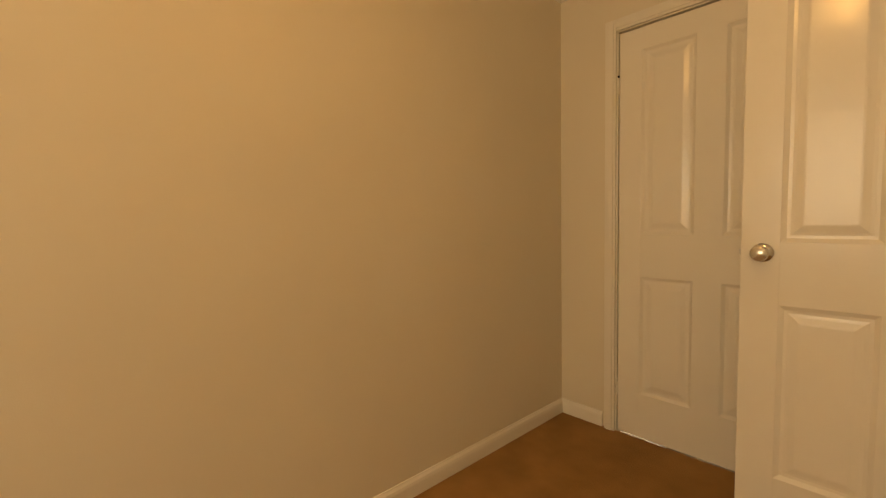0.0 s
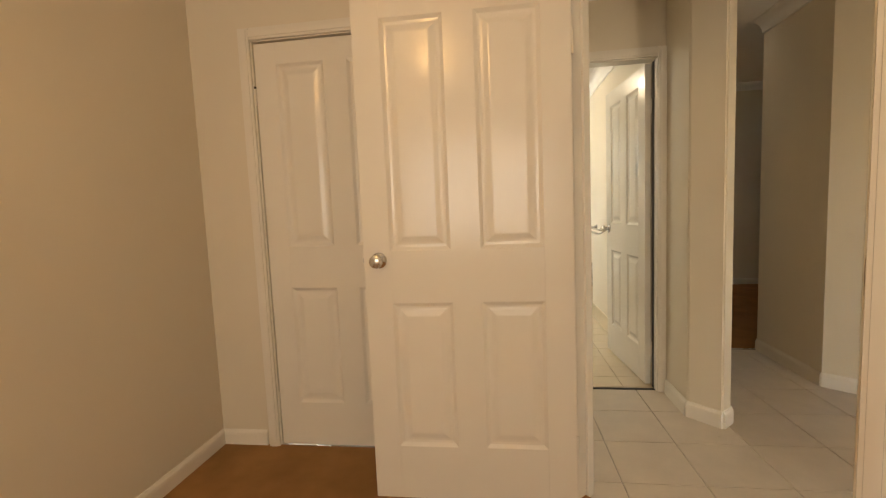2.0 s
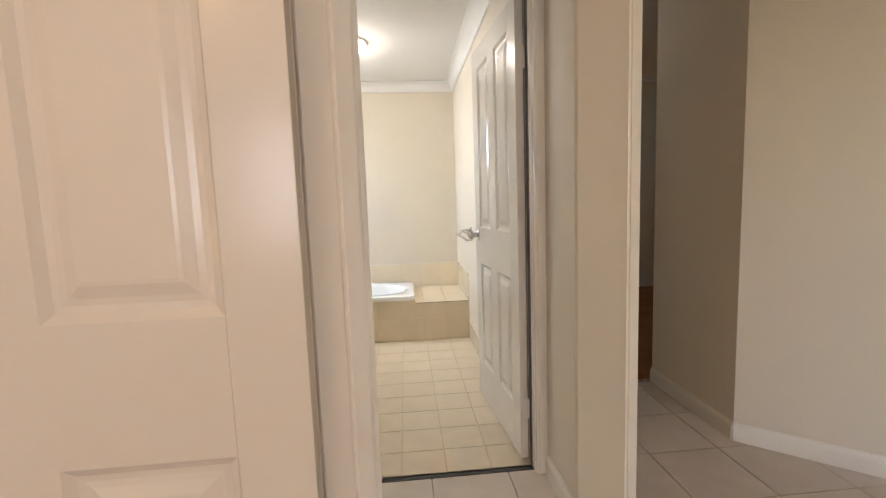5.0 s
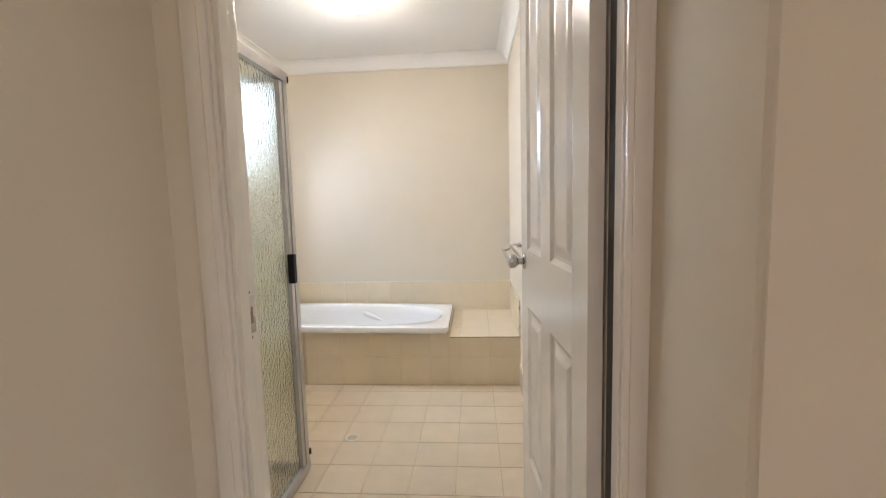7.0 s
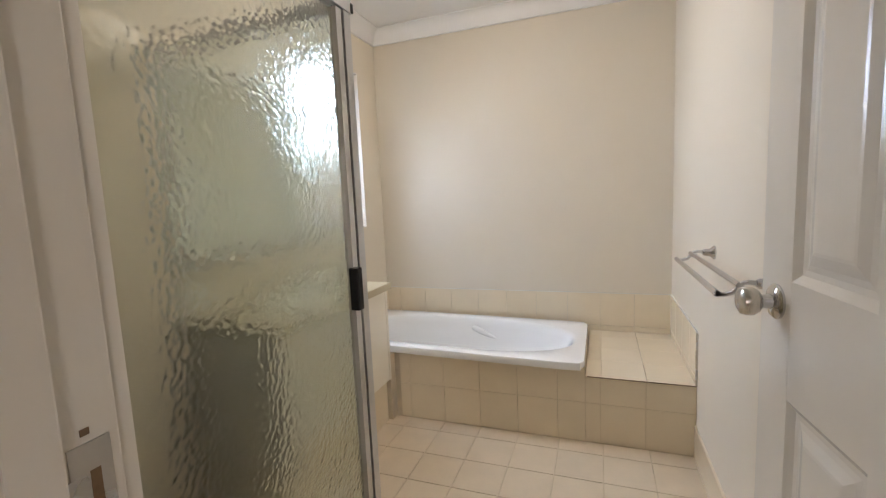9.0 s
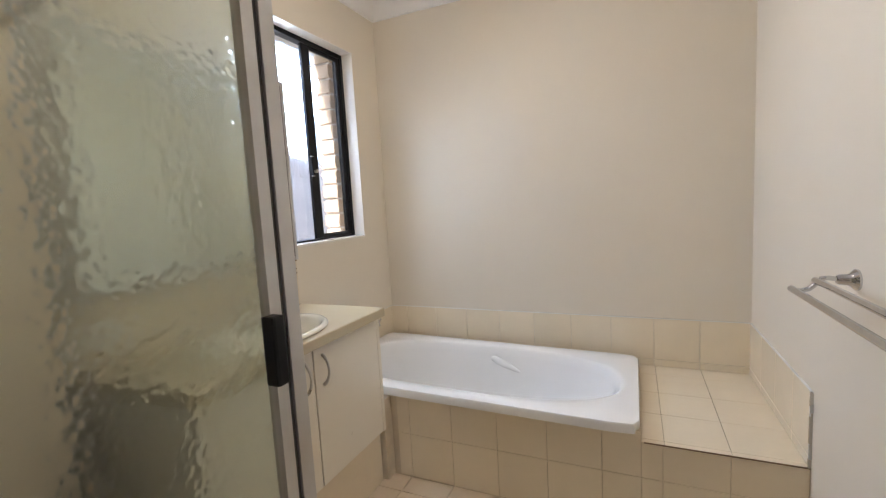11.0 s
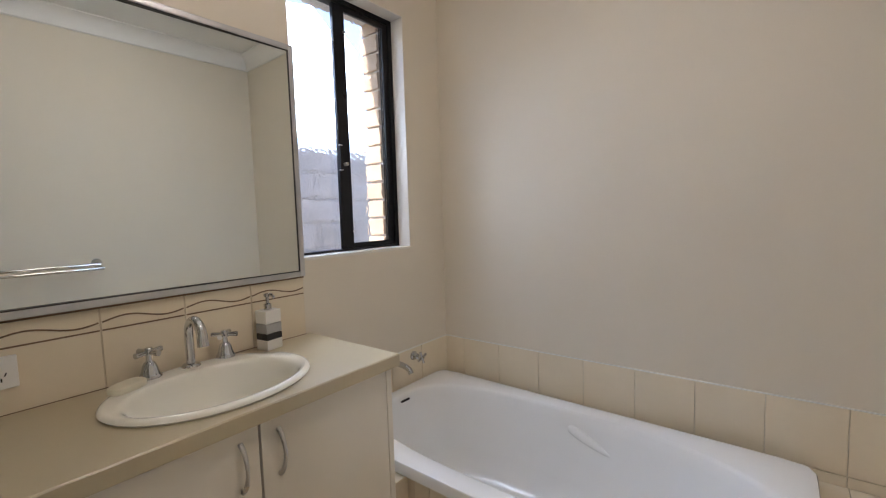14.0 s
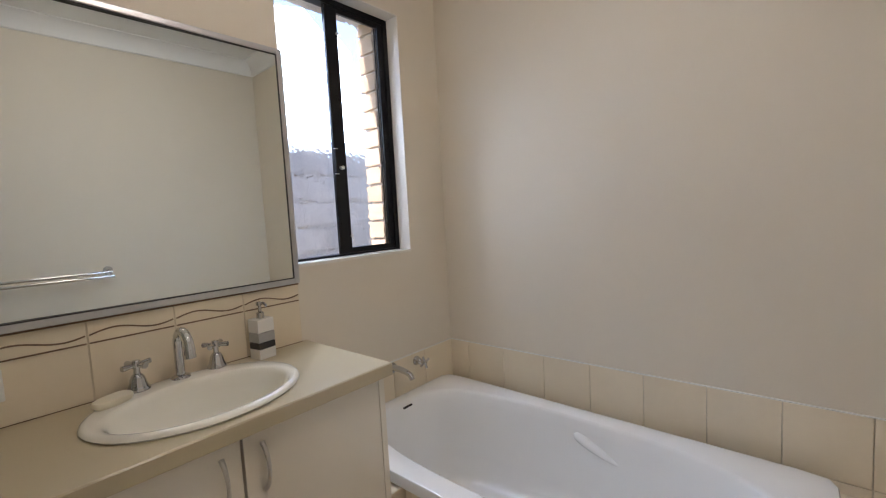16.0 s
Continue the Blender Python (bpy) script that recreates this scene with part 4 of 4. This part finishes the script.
# shower screen
def shower():
    X, Y, T = -0.613, 2.770, 1.770
    scr = thing("shower_screen", (X, 2.30, 0.0), "framed pebbled-glass shower screen in silver aluminium", "shower screen")
    o = Vector(scr.location)
    def b(name, x0, x1, y0, y1, z0, z1, material, parent=scr, bevel=0.0015, label=""):
        bm = bmesh.new()
        box(bm, x0 - o.x, x1 - o.x, y0 - o.y, y1 - o.y, z0 - o.z, z1 - o.z, bevel)
        return part(name, bm, material, parent, label)
    w = 0.018
    b("corner_post", X - 0.020, X + 0.016, Y - 0.040, Y - 0.006, 0.045, T - 0.012, SILVER)
    b("top_rail", X - 0.018, X + 0.020, FW, Y - 0.002, T - 0.012, T + 0.030, SILVER)
    b("bottom_rail", X - 0.018, X + 0.018, FW, Y - 0.002, 0.003, 0.045, SILVER)
    b("wall_channel", X - 0.014, X + 0.014, FW, FW + 0.022, 0.045, T - 0.012, SILVER)
    b("return_top_rail", LW, X - 0.018, Y - 0.034, Y - 0.008, T - 0.012, T + 0.025, SILVER)
    b("return_bottom_rail", LW, X - 0.018, Y - 0.034, Y - 0.008, 0.003, 0.045, SILVER)
    b("return_wall_channel", LW, LW + 0.022, Y - 0.032, Y - 0.010, 0.045, T - 0.012, SILVER)
    door = b("screen_door", X - 0.010, X + 0.016, Y - 0.080, Y - 0.0525, 0.05, T - 0.016, SILVER, label="silver sliding door stile")
    b("seal", X - 0.012, X + 0.010, Y - 0.052, Y - 0.0405, 0.05, T - 0.016, SEAL_SHADE, door, 0, "dark rubber seal")
    b("handle", X + 0.010, X + 0.040, Y - 0.098, Y - 0.070, 0.902, 1.028, PLASTIC, door, 0.005, "black plastic pull handle")
    g = b("pane", X - 0.003, X + 0.003, FW + 0.018, Y - 0.076, 0.042, T - 0.010, OBSCURE, scr, 0, "pebbled obscure glass")
    g.visible_shadow = False
    g = b("return_pane", LW + 0.018, X - 0.016, Y - 0.024, Y - 0.018, 0.042, T - 0.010, OBSCURE, scr, 0, "pebbled obscure glass")
    g.visible_shadow = False
    for z in (0.085, T + 0.004):
        b("corner_cap", X + 0.002, X + 0.0225, Y - 0.008, Y + 0.006, z - 0.014, z + 0.014, PLASTIC, scr, 0.004, "black corner cap")


shower()
SHTILE = structure("wall_shower_tiles", slab(LW, LW + 0.004, FW, 2.75, 0.0, 1.86), BGROUT, "beige shower wall tiles")
tiles(SHTILE, "tile", WTILE, FW, 2.75, 0.0, 1.86, 0.2, 0.25, 2.75, 0.0, plane_frame((LW + 0.004, 0, 0), (0, 1, 0), (0, 0, 1)), joint=0.002)


# towel rail: two bars on s-shaped arms
def towel_rail():
    y0, y1, z = 2.86, 3.465, 0.970
    rail = thing("towel_rail", (RW, (y0 + y1) / 2, z), "chrome double towel rail on the wall", "towel rail")
    mid = (y0 + y1) / 2
    for y in (y0, y1):
        bm = bmesh.new()
        turn = Matrix.Translation((0, y - mid, 0)) @ Matrix.Rotation(radians(-90), 4, "Y")
        lathe(bm, [(0.026, 0.0), (0.026, 0.005), (0.021, 0.010), (0.014, 0.018), (0.013, 0.034), (0.010, 0.040)], turn)
        part("rose", bm, CHROME, rail, smooth=True)
        bm = bmesh.new()
        sweep(bm, [(-0.030, y - mid, 0.0), (-0.055, y - mid, 0.004), (-0.068, y - mid, 0.002), (-0.080, y - mid, -0.012), (-0.092, y - mid, -0.024),
                   (-0.110, y - mid, -0.030), (-0.128, y - mid, -0.026)], 0.006, 10)
        part("arm", bm, CHROME, rail, smooth=True)
    for x, zz in ((-0.078, -0.004), (-0.126, -0.026)):
        bm = bmesh.new()
        sweep(bm, [(x, y0 - mid - 0.008, zz), (x, y1 - mid + 0.008, zz)], 0.0085, 12)
        part("bar", bm, CHROME, rail, smooth=True)


towel_rail()

# wall tap and spout of the bath
cross_tap("bath_tap", (LW + 0.007, 4.215, 0.545), Matrix.Rotation(radians(90), 4, "Y"), "chrome wall tap above the bath", 0.95)
bsp = thing("bath_spout", (LW + 0.007, 4.065, 0.556), "chrome wall spout of the bath", "spout")
bm = bmesh.new()
lathe(bm, [(0.024, 0.0), (0.024, 0.004), (0.016, 0.009)], Matrix.Rotation(radians(90), 4, "Y"))
part("flange", bm, CHROME, bsp, smooth=True)
bm = bmesh.new()
sweep(bm, [(0.004, 0, 0.004), (0.05, 0, 0.004), (0.090, 0, -0.001), (0.112, 0, -0.010), (0.122, 0, -0.026)], [0.014, 0.013, 0.012, 0.0115, 0.012], 12)
part("pipe", bm, CHROME, bsp, smooth=True)

# floor drain
drain = thing("floor_drain", (-0.472, 3.037, 0.001), "round pale floor drain", "drain")
bm = bmesh.new()
lathe(bm, [(0.040, 0.0), (0.040, 0.003), (0.030, 0.003), (0.028, 0.001)])
part("ring", bm, STONE_W, drain, smooth=True)
bm = bmesh.new()
lathe(bm, [(0.028, 0.0), (0.028, 0.0012), (0.0, 0.0012)])
for a in (-0.016, -0.008, 0.0, 0.008, 0.016):
    box(bm, -0.022, 0.022, a - 0.0015, a + 0.0015, 0.0012, 0.0026)
part("grate", bm, BGROUT, drain)


# lamps
def oyster(name, place, material, r, label):
    lamp = thing(name, place, label, "ceiling lamp")
    bm = bmesh.new()
    lathe(bm, [(r + 0.012, 0.0), (r + 0.012, -0.012), (r, -0.016)], seg=32)
    part("base_ring", bm, WHITE, lamp, smooth=True)
    bm = bmesh.new()
    lathe(bm, [(r - 0.002, -0.012)] + [((r - 0.002) * math.cos(a), -0.014 - 0.045 * math.sin(a)) for a in (math.pi / 2 * k / 7 for k in range(1, 7))] + [(0.0, -0.059)], seg=32)
    dome = part("shade", bm, material, lamp, "lit frosted glass dome", True)
    dome.visible_shadow = False
    return lamp


oyster("ceiling_lamp", (-0.88, -0.85, CEIL), LAMP_WARM, 0.14, "lit warm frosted dome ceiling lamp")
oyster("ceiling_lamp", (-0.47, 3.40, CEIL), LAMP_COOL, 0.19, "lit frosted dome ceiling lamp")

# bedroom window behind the walk
bw = thing("window_bedroom", (-0.70, -3.35, 0.85), "white framed bedroom window with a sheer blind", "window", kind="structure")
for a, b, c, d in ((-0.9, -0.86, 0, 1.25), (0.86, 0.9, 0, 1.25), (-0.86, 0.86, 0, 0.04), (-0.86, 0.86, 1.21, 1.25), (-0.02, 0.02, 0.04, 1.21)):
    bm = bmesh.new()
    box(bm, a, b, -0.02, 0.02, c, d, 0.002)
    part("frame_bar", bm, GLOSS, bw)
bm = bmesh.new()
box(bm, -0.9, 0.9, -0.050, -0.046, 0, 1.25)
part("blind", bm, SHEER, bw, "sheer blind with the daylight put in as its own glow")

# ---- tiles of the floors ----
tiles(floor_hall, "tile", HALLTILE, -0.43, 2.40, -0.55, 2.57, 0.34, 0.34, 0.02, 1.13, plane_frame((0, 0, -0.006), (1, 0, 0), (0, 1, 0)), joint=0.0045,
      keep=lambda u, v: u + v > 0.25 and not (u < 0.6 and v > 1.78))
tiles(floor_bath, "tile", BTILE, LW, RW, 1.79, BF, 0.203, 0.203, 0.092, 2.80, plane_frame((0, 0, -0.006), (1, 0, 0), (0, 1, 0)), joint=0.003)
